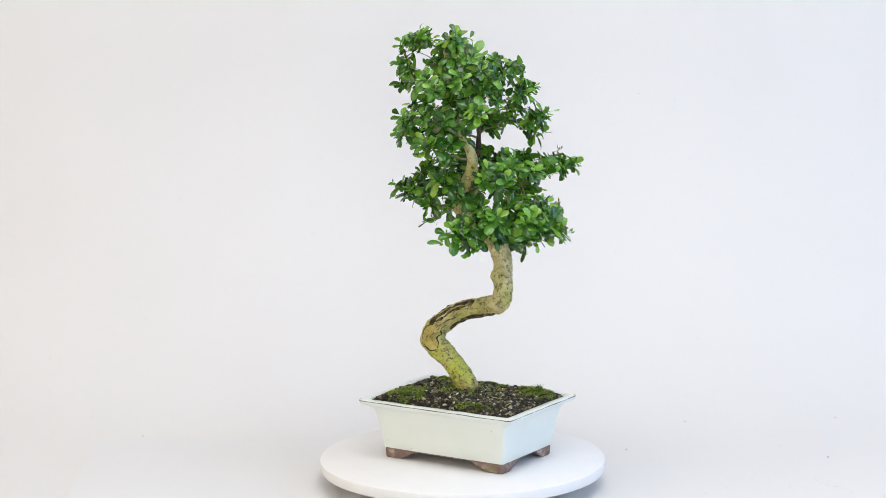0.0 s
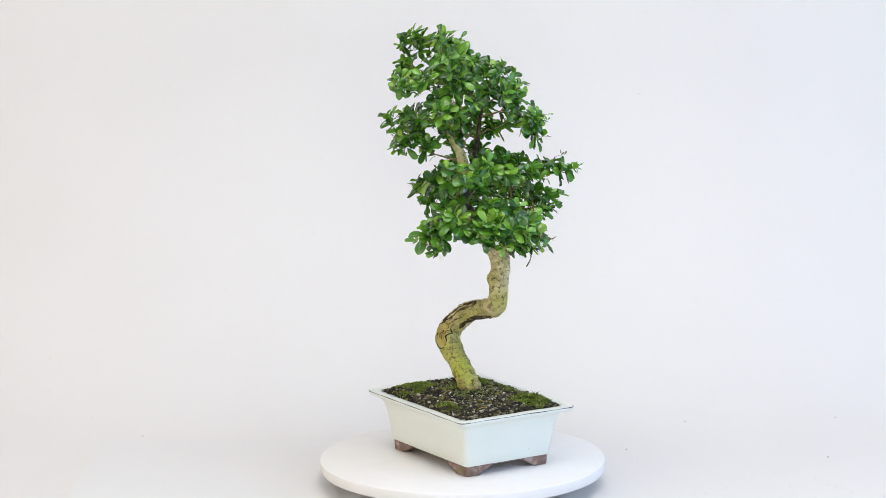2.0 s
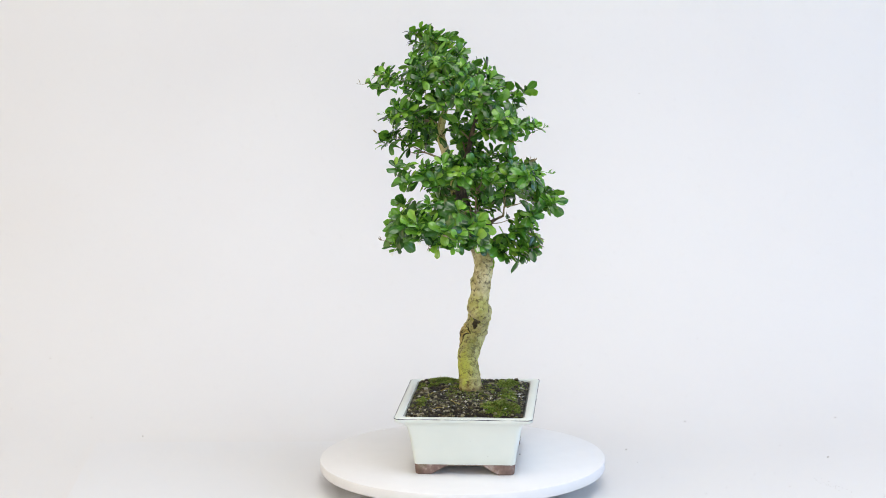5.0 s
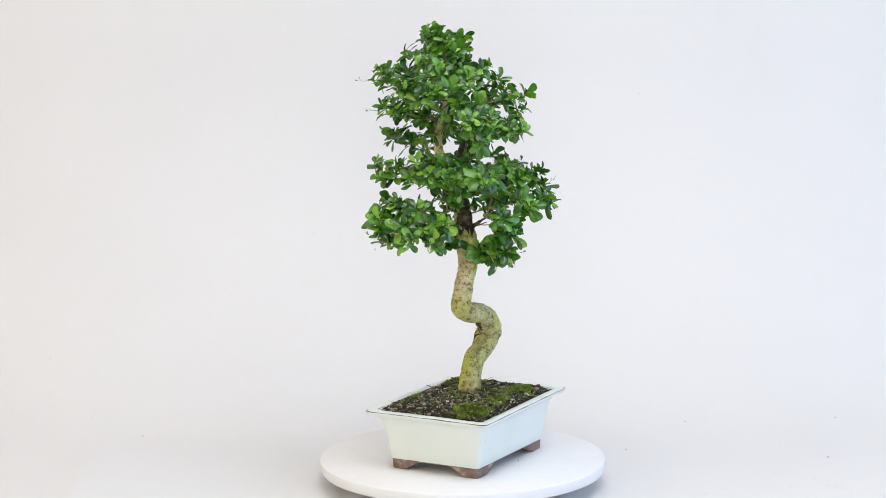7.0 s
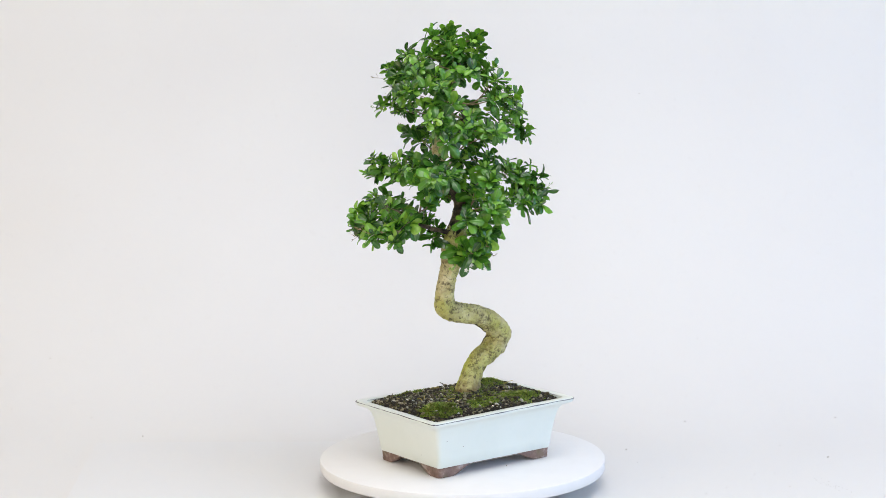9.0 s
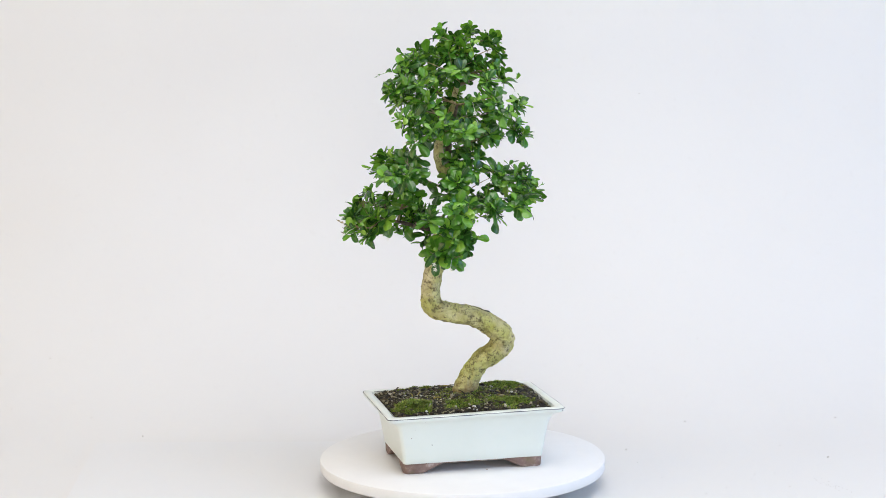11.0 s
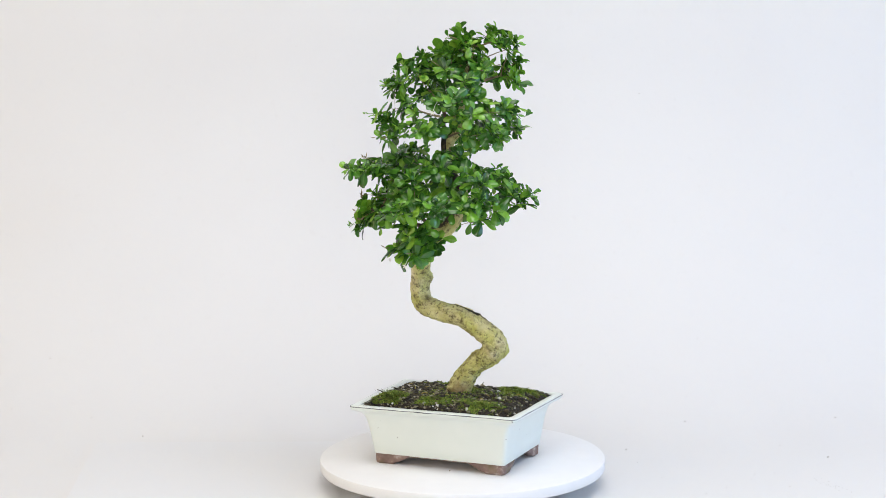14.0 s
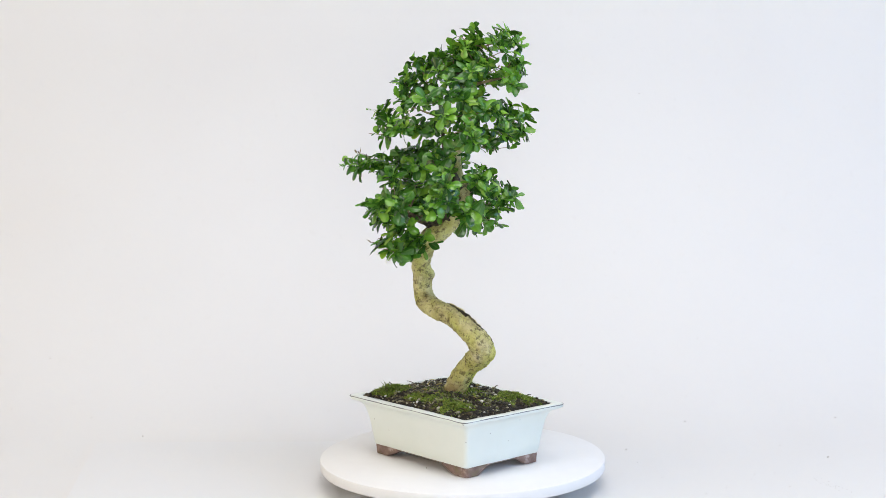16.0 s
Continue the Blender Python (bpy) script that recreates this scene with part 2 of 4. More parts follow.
# ---- the setting: a white studio with a sheet that sweeps up as a backdrop ----
def build_setting():
    prof = [(-4.4, FLOOR_Z)] + [(y, FLOOR_Z) for y in np.linspace(-0.6, SWEEP_Y, 21)]
    for k in range(1, 25):
        w = k / 24 * math.pi / 2
        prof.append((SWEEP_Y + SWEEP_R * math.sin(w), FLOOR_Z + SWEEP_R * (1 - math.cos(w))))
    prof += [(SWEEP_Y + SWEEP_R, z) for z in np.linspace(0.58, 1.1, 14)] + [(SWEEP_Y + SWEEP_R, 2.5)]
    xs = [-2.5] + list(np.linspace(-1.1, 1.1, 89)) + [2.5]
    V, F = [], []
    for y, z in prof:
        for x in xs:
            up = min(1, max(0, (y - 0.3) / 0.3))
            soft = 0.004 * noise.noise(Vector((x * 2.2, z * 1.6 + y, 3.0)))
            # two slack folds of the sheet
            fold = 0.006 * math.exp(-(((z - 0.26) - 0.55 * (x + 0.66)) / 0.035) ** 2) * math.exp(-((x + 0.82) / 0.20) ** 2)
            fold += 0.004 * math.exp(-(((z - 0.20) + 0.5 * (x - 0.75)) / 0.05) ** 2) * math.exp(-((x - 0.8) / 0.25) ** 2)
            V.append((x, y - up * (soft + fold), z))
    w = len(xs)
    for i in range(len(prof) - 1):
        for j in range(w - 1):
            F.append((i * w + j, i * w + j + 1, (i + 1) * w + j + 1, (i + 1) * w + j))
    tagged(new("backdrop", mesh_from("backdrop", V, F, PAPER)), "white seamless sheet sweeping from the floor up the wall", "backdrop", kind="structure")

    # unseen walls and ceiling, added to close the room and bounce the lamps
    def side_wall(name, x0, x1):
        p = [box(x0, -4.4, FLOOR_Z - 0.1, x1, -2.6, 2.5), box(x0, -0.2, FLOOR_Z - 0.1, x1, 1.0, 2.5), box(x0, -2.6, FLOOR_Z - 0.1, x1, -0.2, 0.18), box(x0, -2.6, 1.72, x1, -0.2, 2.5)]
        tagged(new(name, mesh_from(name, *joined(p), WALL, False)), "plain white wall, added out of view, with an opening for a lamp", "wall", kind="structure")
    side_wall("wall_east", 2.5, 2.65)
    side_wall("wall_west", -2.65, -2.5)
    tagged(new("wall_south", mesh_from("wall_south", *joined([box(-2.65, -4.55, FLOOR_Z - 0.1, -1.2, -4.4, 2.5), box(1.2, -4.55, FLOOR_Z - 0.1, 2.65, -4.4, 2.5), box(-1.2, -4.55, FLOOR_Z - 0.1, 1.2, -4.4, 0.08), box(-1.2, -4.55, 1.62, 1.2, -4.4, 2.5)]), WALL, False)), "plain white wall, added out of view, with an opening for a lamp", "wall", kind="structure")
    tagged(new("wall_north", mesh_from("wall_north", *box(-2.5, 0.86, FLOOR_Z - 0.1, 2.5, 1.0, 2.5), WALL, False)), "plain white studio wall behind the backdrop", "wall", kind="structure")
    tagged(new("floor", mesh_from("floor", *box(-2.5, -4.4, FLOOR_Z - 0.1, 2.5, 0.86, FLOOR_Z - 0.02), WALL, False)), "plain floor under the backdrop sheet", "floor", kind="structure")
    p = [box(-2.65, -4.55, 2.5, 2.65, -1.80, 2.62), box(-2.65, 0.10, 2.5, 2.65, 1.0, 2.62), box(-2.65, -1.80, 2.5, -0.95, 0.10, 2.62), box(1.55, -1.80, 2.5, 2.65, 0.10, 2.62)]
    tagged(new("ceiling", mesh_from("ceiling", *joined(p), WALL, False)), "plain white ceiling, added out of view, with an opening for a lamp", "ceiling", kind="structure")
    # a thin white board lying on the sheet
    v = [(-0.593, 0.245), (-0.545, -0.9), (0.2, -0.9), (0.2, 0.248), (-0.526, 0.248)]
    z = FLOOR_Z
    V = [(x, y, z + 0.0005) for x, y in v] + [(x, y, z + 0.0035) for x, y in v]
    n = len(v)
    F = [tuple(range(n))[::-1], tuple(range(n, 2 * n))] + [(i, (i + 1) % n, n + (i + 1) % n, n + i) for i in range(n)]
    tagged(new("board", mesh_from("board", V, F, CARD, False)), "thin white card lying on the backdrop sheet", "card")


build_setting()


def build_specks():
    """Crumbs of soil and dirt on the sheet, a few on the upright part."""
    rng = random.Random(3)
    V, F = [], []
    spots = [(-0.3048, 0.8300, 0.5635), (-0.6572, 0.6000, 0.0755), (-0.4141, 0.6019, 0.0770), (-0.7220, 0.5432, 0.0375), (0.4151, 0.5788, 0.0602), (-0.6225, 0.3754, -0.0283), (-0.5242, 0.2932, -0.0404), (0.3301, 0.8264, 0.4733), (0.3818, 0.4368, -0.0111), (0.2604, 0.1966, -0.0420), (0.6218, 0.3627, -0.0310), (-0.5006, 0.0213, -0.0420), (0.3917, -0.0309, -0.0420), (0.3576, -0.0647, -0.0420), (0.4862, -0.0262, -0.0420), (0.5079, 0.2178, -0.0420), (0.3699, 0.3496, -0.0334), (0.5720, 0.1451, -0.0420), (-0.7639, 0.4068, -0.0205)]

    def crumb(x, y, z, s):
        n = len(V)
        ax, az = rng.uniform(0.5, 1.8), rng.uniform(0.5, 1.4)
        for dx, dy, dz in ((-1, 0, 0), (1, 0.3, 0.2), (0, -1, 0), (0, 1, 0), (0, 0, 1), (0.1, 0, -0.6)):
            V.append((x + dx * s * ax, y + dy * s, z + dz * s * az))
        F.extend((n + a, n + b, n + c) for a, b, c in ((0, 2, 4), (2, 1, 4), (1, 3, 4), (3, 0, 4), (2, 0, 5), (1, 2, 5), (3, 1, 5), (0, 3, 5)))
    for x, y, z in spots:
        crumb(x, y - 0.001, z + 0.001, rng.uniform(0.0006, 0.0011))
    for k in range(14):
        crumb(-0.13 - abs(rng.gauss(0, 0.09)), rng.uniform(-0.02, 0.10), FLOOR_Z + 0.0042, rng.uniform(0.0003, 0.0007))
    for k in range(40):
        crumb(rng.uniform(-0.7, 0.7), rng.uniform(0.0, 0.25), FLOOR_Z + 0.001, rng.uniform(0.0002, 0.0005))
    # tiny crumbs strewn along a line to stand for scratches in the sheet
    for k in range(26):
        u = rng.random()
        x, y = 0.530 + 0.036 * u + rng.uniform(-0.012, 0.012), 0.028 - 0.087 * u + rng.uniform(-0.010, 0.010)
        crumb(x, y, FLOOR_Z + 0.0004, rng.uniform(0.0003, 0.0006))
    tagged(new("dirt_crumbs", mesh_from("dirt_crumbs", V, F, SPECK, False)), "dark crumbs of dirt scattered on the backdrop sheet, some strewn to stand for scratches", "dirt", kind="stuff")


build_specks()


# ---- the turntable ----
def lathe(profile, sides):
    V, F = [], []
    for r, z in profile:
        for k in range(sides):
            w = 2 * math.pi * k / sides
            V.append((r * math.cos(w), r * math.sin(w), z))
    for i in range(len(profile) - 1):
        for k in range(sides):
            j = (k + 1) % sides
            F.append((i * sides + k, i * sides + j, (i + 1) * sides + j, (i + 1) * sides + k))
    F.append(tuple(reversed(range(sides))))
    F.append(tuple((len(profile) - 1) * sides + k for k in range(sides)))
    return V, F


turntable = thing("turntable", "round white turntable carrying the potted tree", "turntable", (0, 0, FLOOR_Z + 0.0035))
TOP = -FLOOR_Z - 0.0035
disc = part("disc", mesh_from("disc", *lathe([(0.205, -0.0165), (0.2115, -0.0155), (0.2127, -0.0135), (0.2128, -0.0014), (0.2125, -0.0004), (0.2117, 0.0)], 128), DISC), turntable, "round white laminate disc")
part("base", mesh_from("base", *lathe([(0.11, 0.0), (0.112, 0.004), (0.112, TOP - 0.022), (0.10, TOP - 0.0175)], 64), DISC), turntable, "white round base")
disc.location = (0, 0, TOP)
part("speck", mesh_from("speck", *lathe([(0.0010, 0.0), (0.0012, 0.0006), (0.0005, 0.0011)], 7), SPECK), disc, "tiny dark crumb on the disc").location = (0.0161, -0.0853, 0.0002)

# ---- the pot ----
POT = Vector((-0.0031, -0.0106, 0))


def rounded_rect(hx, hy, r, n=6):
    out = []
    for cx, cy, a0 in ((hx - r, hy - r, 0), (-hx + r, hy - r, 90), (-hx + r, -hy + r, 180), (hx - r, -hy + r, 270)):
        for k in range(n + 1):
            w = radians(a0 + 90 * k / n)
            out.append((cx + r * math.cos(w), cy + r * math.sin(w)))
    return out


def densify(loop, step):
    """Extra points along the straight sides, so that they can sag and wobble."""
    out = []
    for i, (x, y) in enumerate(loop):
        x2, y2 = loop[(i + 1) % len(loop)]
        n = max(1, int(math.hypot(x2 - x, y2 - y) / step))
        out += [(x + (x2 - x) * k / n, y + (y2 - y) * k / n) for k in range(n)]
    return out


def rim_height(x, y):
    """The rim is a little warped: one corner stands higher."""
    return 0.0030 * max(0, 1 + x / 0.13) * max(0, 1 - y / 0.097) / 4 - 0.0004 + 0.0006 * noise.noise(Vector((x * 30, y * 30, 1)))


def build_pot():
    pot = thing("bonsai_pot", "cream glazed rectangular ceramic pot on brown clay feet", "plant pot")
    levels = [(0.0150, 0.1034, 0.0722), (0.0163, 0.1044, 0.0732), (0.030, 0.1064, 0.0752), (0.048, 0.1091, 0.0778), (0.063, 0.1119, 0.0806), (0.073, 0.1150, 0.0834), (0.0785, 0.1190, 0.0872), (0.0815, 0.1250, 0.0928), (0.0832, 0.1294, 0.0973), (0.0850, 0.1312, 0.0992), (0.0880, 0.1315, 0.0995), (0.0897, 0.1305, 0.0985), (0.0903, 0.1285, 0.0965), (0.0900, 0.1205, 0.0882), (0.0890, 0.1190, 0.0866), (0.0860, 0.1180, 0.0855), (0.060, 0.1080, 0.0750), (0.0595, 0.05, 0.04)]
    V, F, n = [], [], 0
    for z, hx, hy in levels:
        base = densify(rounded_rect(0.1315, 0.0995, 0.008), 0.006)
        ring = []
        for x, y in base:
            # keep the corner arcs round at each level
            sx, sy = hx / 0.1315, hy / 0.0995
            px, py = x * sx, y * sy
            lift = rim_height(px, py) * min(1, max(0, (z - 0.03) / 0.05))
            bow = 0.0010 * noise.noise(Vector((px * 9, py * 9, z * 12)))
            ring.append((px * (1 + bow), py * (1 + bow), z + lift))
        n = len(ring)
        V += [tuple(Vector(q) + POT) for q in ring]
    for i in range(len(levels) - 1):
        for k in range(n):
            j = (k + 1) % n
            F.append((i * n + k, i * n + j, (i + 1) * n + j, (i + 1) * n + k))
    F.append(tuple((len(levels) - 1) * n + k for k in range(n)))
    part("body", mesh_from("body", V, F, GLAZE), pot, "cream glazed flaring pot body")
    part("underside", mesh_from("underside", *box(-0.1003 + POT.x, -0.0691 + POT.y, 0.0130, 0.1003 + POT.x, 0.0691 + POT.y, 0.0152), CLAY, False), pot, "unglazed brown clay underside")
    # the thin dark line where the glaze runs off the rim's outer edge
    loop = densify(rounded_rect(0.1317, 0.0997, 0.008), 0.004)
    loop.append(loop[0])
    path = [Vector((x, y, 0.0886 + rim_height(x, y))) + POT for x, y in loop]
    part("rim_line", mesh_from("rim_line", *tube(path, lambda u: 0.00056 + 0.00016 * math.sin(u * 90), 5), EDGE), pot, "thin dark line along the rim")
    loop = densify(rounded_rect(0.1194, 0.0870, 0.005), 0.004)
    loop.append(loop[0])
    path = [Vector((x, y, 0.0892 + rim_height(x, y))) + POT for x, y in loop]
    part("inner_rim_line", mesh_from("inner_rim_line", *tube(path, lambda u: 0.0003 + 0.0002 * math.sin(u * 70), 5), EDGE), pot, "thin dark line inside the rim")

    def under(u, length):
        """How high the foot's lower edge stands, u metres from the pot's corner."""
        x = u / length
        return 0.0138 * min(1, max(0, (x - 0.42) / 0.50)) ** 1.05
    for sx, sy in ((-1, 1), (1, 1), (1, -1), (-1, -1)):
        r, path = 0.007, []
        for k in range(15):
            u = 0.056 * (1 - k / 15)
            path.append((0.1030 - r - u, 0.0718, 0, 1, under(u + r * 0.6, 0.060)))
        for k in range(7):
            w = math.pi / 2 * (1 - k / 6)
            path.append((0.1030 - r + r * math.cos(w), 0.0718 - r + r * math.sin(w), math.cos(w), math.sin(w), 0.0))
        for k in range(1, 16):
            u = 0.044 * k / 15
            path.append((0.1030, 0.0718 - r - u, 1, 0, under(u + r * 0.6, 0.048)))
        V, F = [], []
        for x, y, nx, ny, low in path:
            for out, z in ((-0.0125, 0.0153), (-0.0125, low), (-0.0022, low), (-0.0007, low + 0.0006), (0.0, low + 0.0022), (0.0007, 0.0153)):
                q = Vector((sx * (x + nx * out), sy * (y + ny * out), min(z, 0.0153)))
                q += 0.0004 * Vector((noise.noise(q * 200), noise.noise(q * 200 + Vector((5, 0, 0))), 0))
                V.append(q + POT)
        c, n = 6, len(path)
        for i in range(n - 1):
            F += [(i * c + k, i * c + (k + 1) % c, (i + 1) * c + (k + 1) % c, (i + 1) * c + k) for k in range(c)]
        F += [tuple(range(c)), tuple((n - 1) * c + k for k in range(c))[::-1]]
        part("foot", mesh_from("foot", V, F, CLAY), pot, "brown unglazed clay foot")
    return pot


bonsai_pot = build_pot()


# ---- soil, grit and moss ----
def soil_z(x, y):
    """Height of the soil at a place of the pot."""
    ex, ey = (min(1, max(0, d / 0.034)) for d in (0.1180 - abs(x), 0.0852 - abs(y)))
    e = ex * (2 - ex) * ey * (2 - ey)
    mound = 0.006 * math.exp(-((x - 0.005) ** 2 + (y + 0.004) ** 2) / 0.0022)
    tilt = min(1, max(0, (y / 0.084 - x / 0.117) / 2))
    return 0.0884 - 0.0026 * tilt + (0.0088 - 0.0010 * tilt) * e + mound + 0.0022 * noise.noise(Vector((x * 55, y * 55, 0))) + 0.0012 * noise.noise(Vector((x * 170, y * 170, 4)))


def build_soil():
    soil = thing("soil_bed", "dark potting soil with grit filling the pot", "soil")
    nx, ny = 110, 78
    V = [(x + POT.x, y + POT.y, soil_z(x, y)) for y in np.linspace(-0.0850, 0.0850, ny) for x in np.linspace(-0.1176, 0.1176, nx)]
    F = [(j * nx + i, j * nx + i + 1, (j + 1) * nx + i + 1, (j + 1) * nx + i) for j in range(ny - 1) for i in range(nx - 1)]
    part("soil", mesh_from("soil", V, F, SOIL), soil, "dark crumbly potting soil")
    rng = random.Random(5)

    def stone(seed):
        bm = bmesh.new()
        bmesh.ops.create_icosphere(bm, subdivisions=1, radius=1.0)
        for v in bm.verts:
            v.co *= 1 + 0.35 * noise.noise(v.co * 1.3 + Vector((seed * 7, 0, 0)))
            v.co.z *= 0.62
        me = bpy.data.meshes.new("pebble")
        bm.to_mesh(me)
        bm.free()
        me.materials.append(PEBBLE)
        return me
    stones = [stone(k) for k in range(8)]
    spots = []
    while len(spots) < 3600:
        x, y = rng.uniform(-0.1162, 0.1162), rng.uniform(-0.0832, 0.0832)
        # grit lies mostly round the trunk and in the corner free of moss
        w = 0.34 + 0.8 * math.exp(-((x + 0.06) ** 2 + (y - 0.035) ** 2) / 0.004) + 0.6 * math.exp(-(x * x + y * y) / 0.003)
        w *= 0.4 + noise.noise(Vector((x * 40, y * 40, 9))) + 0.5
        if rng.random() < w:
            spots.append((x, y))
    V, F = [], []
    for k, (x, y) in enumerate(spots):
        big = k < 260
        s = rng.uniform(0.0030, 0.0050) if big else rng.uniform(0.0012, 0.0030)
        m = pose(x + POT.x, y + POT.y, soil_z(x, y) + s * 0.25, rng.uniform(-30, 30), rng.uniform(-30, 30), rng.uniform(0, 360)) @ Matrix.Diagonal((s, s * rng.uniform(0.6, 1), s * rng.uniform(0.7, 1.1), 1))
        me = stones[k % 8]
        if big:
            ob = new("pebble", me)
            ob.parent, ob.matrix_basis = soil, m
        else:
            n = len(V)
            V += [m @ v.co for v in me.vertices]
            F += [tuple(i + n for i in p.vertices) for p in me.polygons]
    tagged(part("grit", mesh_from("grit", V, F, PEBBLE, False), soil, "fine mixed grit"), kind="stuff")
    return soil


soil_bed = build_soil()


def build_debris():
    """Chips of bark and dead stalks lying on the soil."""
    rng = random.Random(17)
    for k in range(46):
        x, y = rng.uniform(-0.105, 0.105), rng.uniform(-0.072, 0.072)
        n, w = rng.uniform(0.006, 0.016), rng.uniform(0.0005, 0.0014)
        yaw, tilt = rng.uniform(0, 6.283), rng.uniform(-0.1, 0.45)
        a = Vector((x, y, soil_z(x, y) + 0.001)) + POT
        d = Vector((math.cos(yaw) * math.cos(tilt), math.sin(yaw) * math.cos(tilt), math.sin(tilt))) * n
        path = spline([a, a + d * 0.5 + Vector((0, 0, 0.0012)), a + d], 5)
        part("bark_chip", mesh_from("bark_chip", *tube(path, lambda u: w * (1 - 0.5 * u), 5, 0.3, k, 300), DARKWOOD if k % 3 else BAREWOOD), soil_bed)


build_debris()


def build_moss(cx, cy, rx, ry, count, height, label, seed):
    rng = random.Random(seed)
    moss = []
    V, F = [], []
    while len(moss) < count:
        a, r = rng.uniform(0, 6.283), rng.random() ** 0.62
        r *= 0.75 + 0.5 * noise.noise(Vector((math.cos(a) * 1.5, math.sin(a) * 1.5, seed)))
        x, y = cx + rx * r * math.cos(a), cy + ry * r * math.sin(a)
        if abs(x) > 0.1165 or abs(y) > 0.0835 or noise.noise(Vector((x * 70, y * 70, seed + 0.5))) + 0.55 < r * rng.uniform(0.3, 1.0):
            continue
        moss.append((x, y))
        d = max(0.25, 1 - r)
        z = soil_z(x, y) + 0.003 * d * (0.5 + noise.noise(Vector((x * 90, y * 90, seed))))
        h, w = height * rng.uniform(0.4, 1.1) * (0.5 + 0.6 * d), rng.uniform(0.0005, 0.0011)
        yaw, lean = rng.uniform(0, 6.283), rng.uniform(0.2, 1.6)
        dx, dy = math.cos(yaw), math.sin(yaw)
        n = len(V)
        px, py = x + POT.x, y + POT.y
        V += [(px - dy * w, py + dx * w, z - 0.001), (px + dy * w, py - dx * w, z - 0.001), (px + dx * h * lean * 0.4 + dy * w * 0.8, py + dy * h * lean * 0.4 - dx * w * 0.8, z + h * 0.6), (px + dx * h * lean * 0.4 - dy * w * 0.8, py + dy * h * lean * 0.4 + dx * w * 0.8, z + h * 0.6), (px + dx * h * lean, py + dy * h * lean, z + h)]
        F += [(n, n + 1, n + 2, n + 3), (n + 3, n + 2, n + 4)]
    ob = tagged(new("moss_patch", mesh_from("moss_patch", V, F, MOSS)), label, "moss", kind="stuff")
    return ob


moss_patches = [
    build_moss(-0.085, -0.052, 0.042, 0.042, 6500, 0.0050, "bright green moss with grassy tips in a pot corner", 1),
    build_moss(0.080, 0.045, 0.046, 0.045, 3800, 0.0032, "olive moss in a pot corner", 2),
    build_moss(0.060, -0.055, 0.055, 0.030, 3600, 0.0030, "brownish green moss along the pot's long side", 3),
    build_moss(-0.015, -0.058, 0.045, 0.026, 2400, 0.0028, "short moss along the pot's long side", 4),
    build_moss(0.01, 0.0, 0.105, 0.072, 2600, 0.0024, "sparse moss scattered over the soil", 7),
    build_moss(-0.090, -0.055, 0.026, 0.030, 70, 0.0125, "thin upright grassy stalks in a pot corner", 9),
    build_moss(0.070, 0.060, 0.045, 0.022, 2400, 0.0036, "yellow-green moss along the pot's edge", 12),
    build_moss(-0.05, 0.066, 0.05, 0.016, 1000, 0.0035, "thin moss along the pot's edge", 6),
]


# ---- the tree ----
# places along the trunk with its radius there
TRUNK = [(-0.0085, -0.0148, 0.084, 0.0180), (-0.0010, -0.0133, 0.105, 0.0166), (0.022, -0.0067, 0.1415, 0.0155), (0.0435, -0.009, 0.157, 0.016), (0.0577, -0.0116, 0.1715, 0.0178), (0.0558, -0.0177, 0.1862, 0.0172), (0.039, -0.0229, 0.2013, 0.0158), (0.008, -0.0285, 0.2184, 0.015), (-0.0245, -0.03, 0.2255, 0.0142), (-0.043, -0.0285, 0.231, 0.0148), (-0.052, -0.027, 0.2385, 0.015), (-0.054, -0.0292, 0.251, 0.014), (-0.0533, -0.0315, 0.269, 0.0138), (-0.0488, -0.036, 0.297, 0.0137), (-0.04, -0.031, 0.325, 0.0153), (-0.016, -0.013, 0.352, 0.014), (0.0015, 0.001, 0.382, 0.0120), (-0.012, 0.006, 0.412, 0.0098), (-0.027, 0.0125, 0.438, 0.0082), (-0.0285, 0.0220, 0.466, 0.0070), (-0.018, 0.0278, 0.4835, 0.0060), (-0.012, 0.0268, 0.502, 0.0053), (-0.006, 0.020, 0.532, 0.0044), (0, 0.016, 0.566, 0.0034), (0.008, 0.034, 0.61, 0.0018)]


def trunk_radius(u):
    x = u * (len(TRUNK) - 1)
    i = min(int(x), len(TRUNK) - 2)
    return TRUNK[i][3] + (TRUNK[i + 1][3] - TRUNK[i][3]) * (x - i)


tree = thing("bonsai_tree", "bonsai with S-curved pale trunk and glossy dark green leaves", "bonsai tree")
TRUNK_PATH = spline([t[:3] for t in TRUNK], 220)
TRUNK_FRAMES = frames_along(TRUNK_PATH)


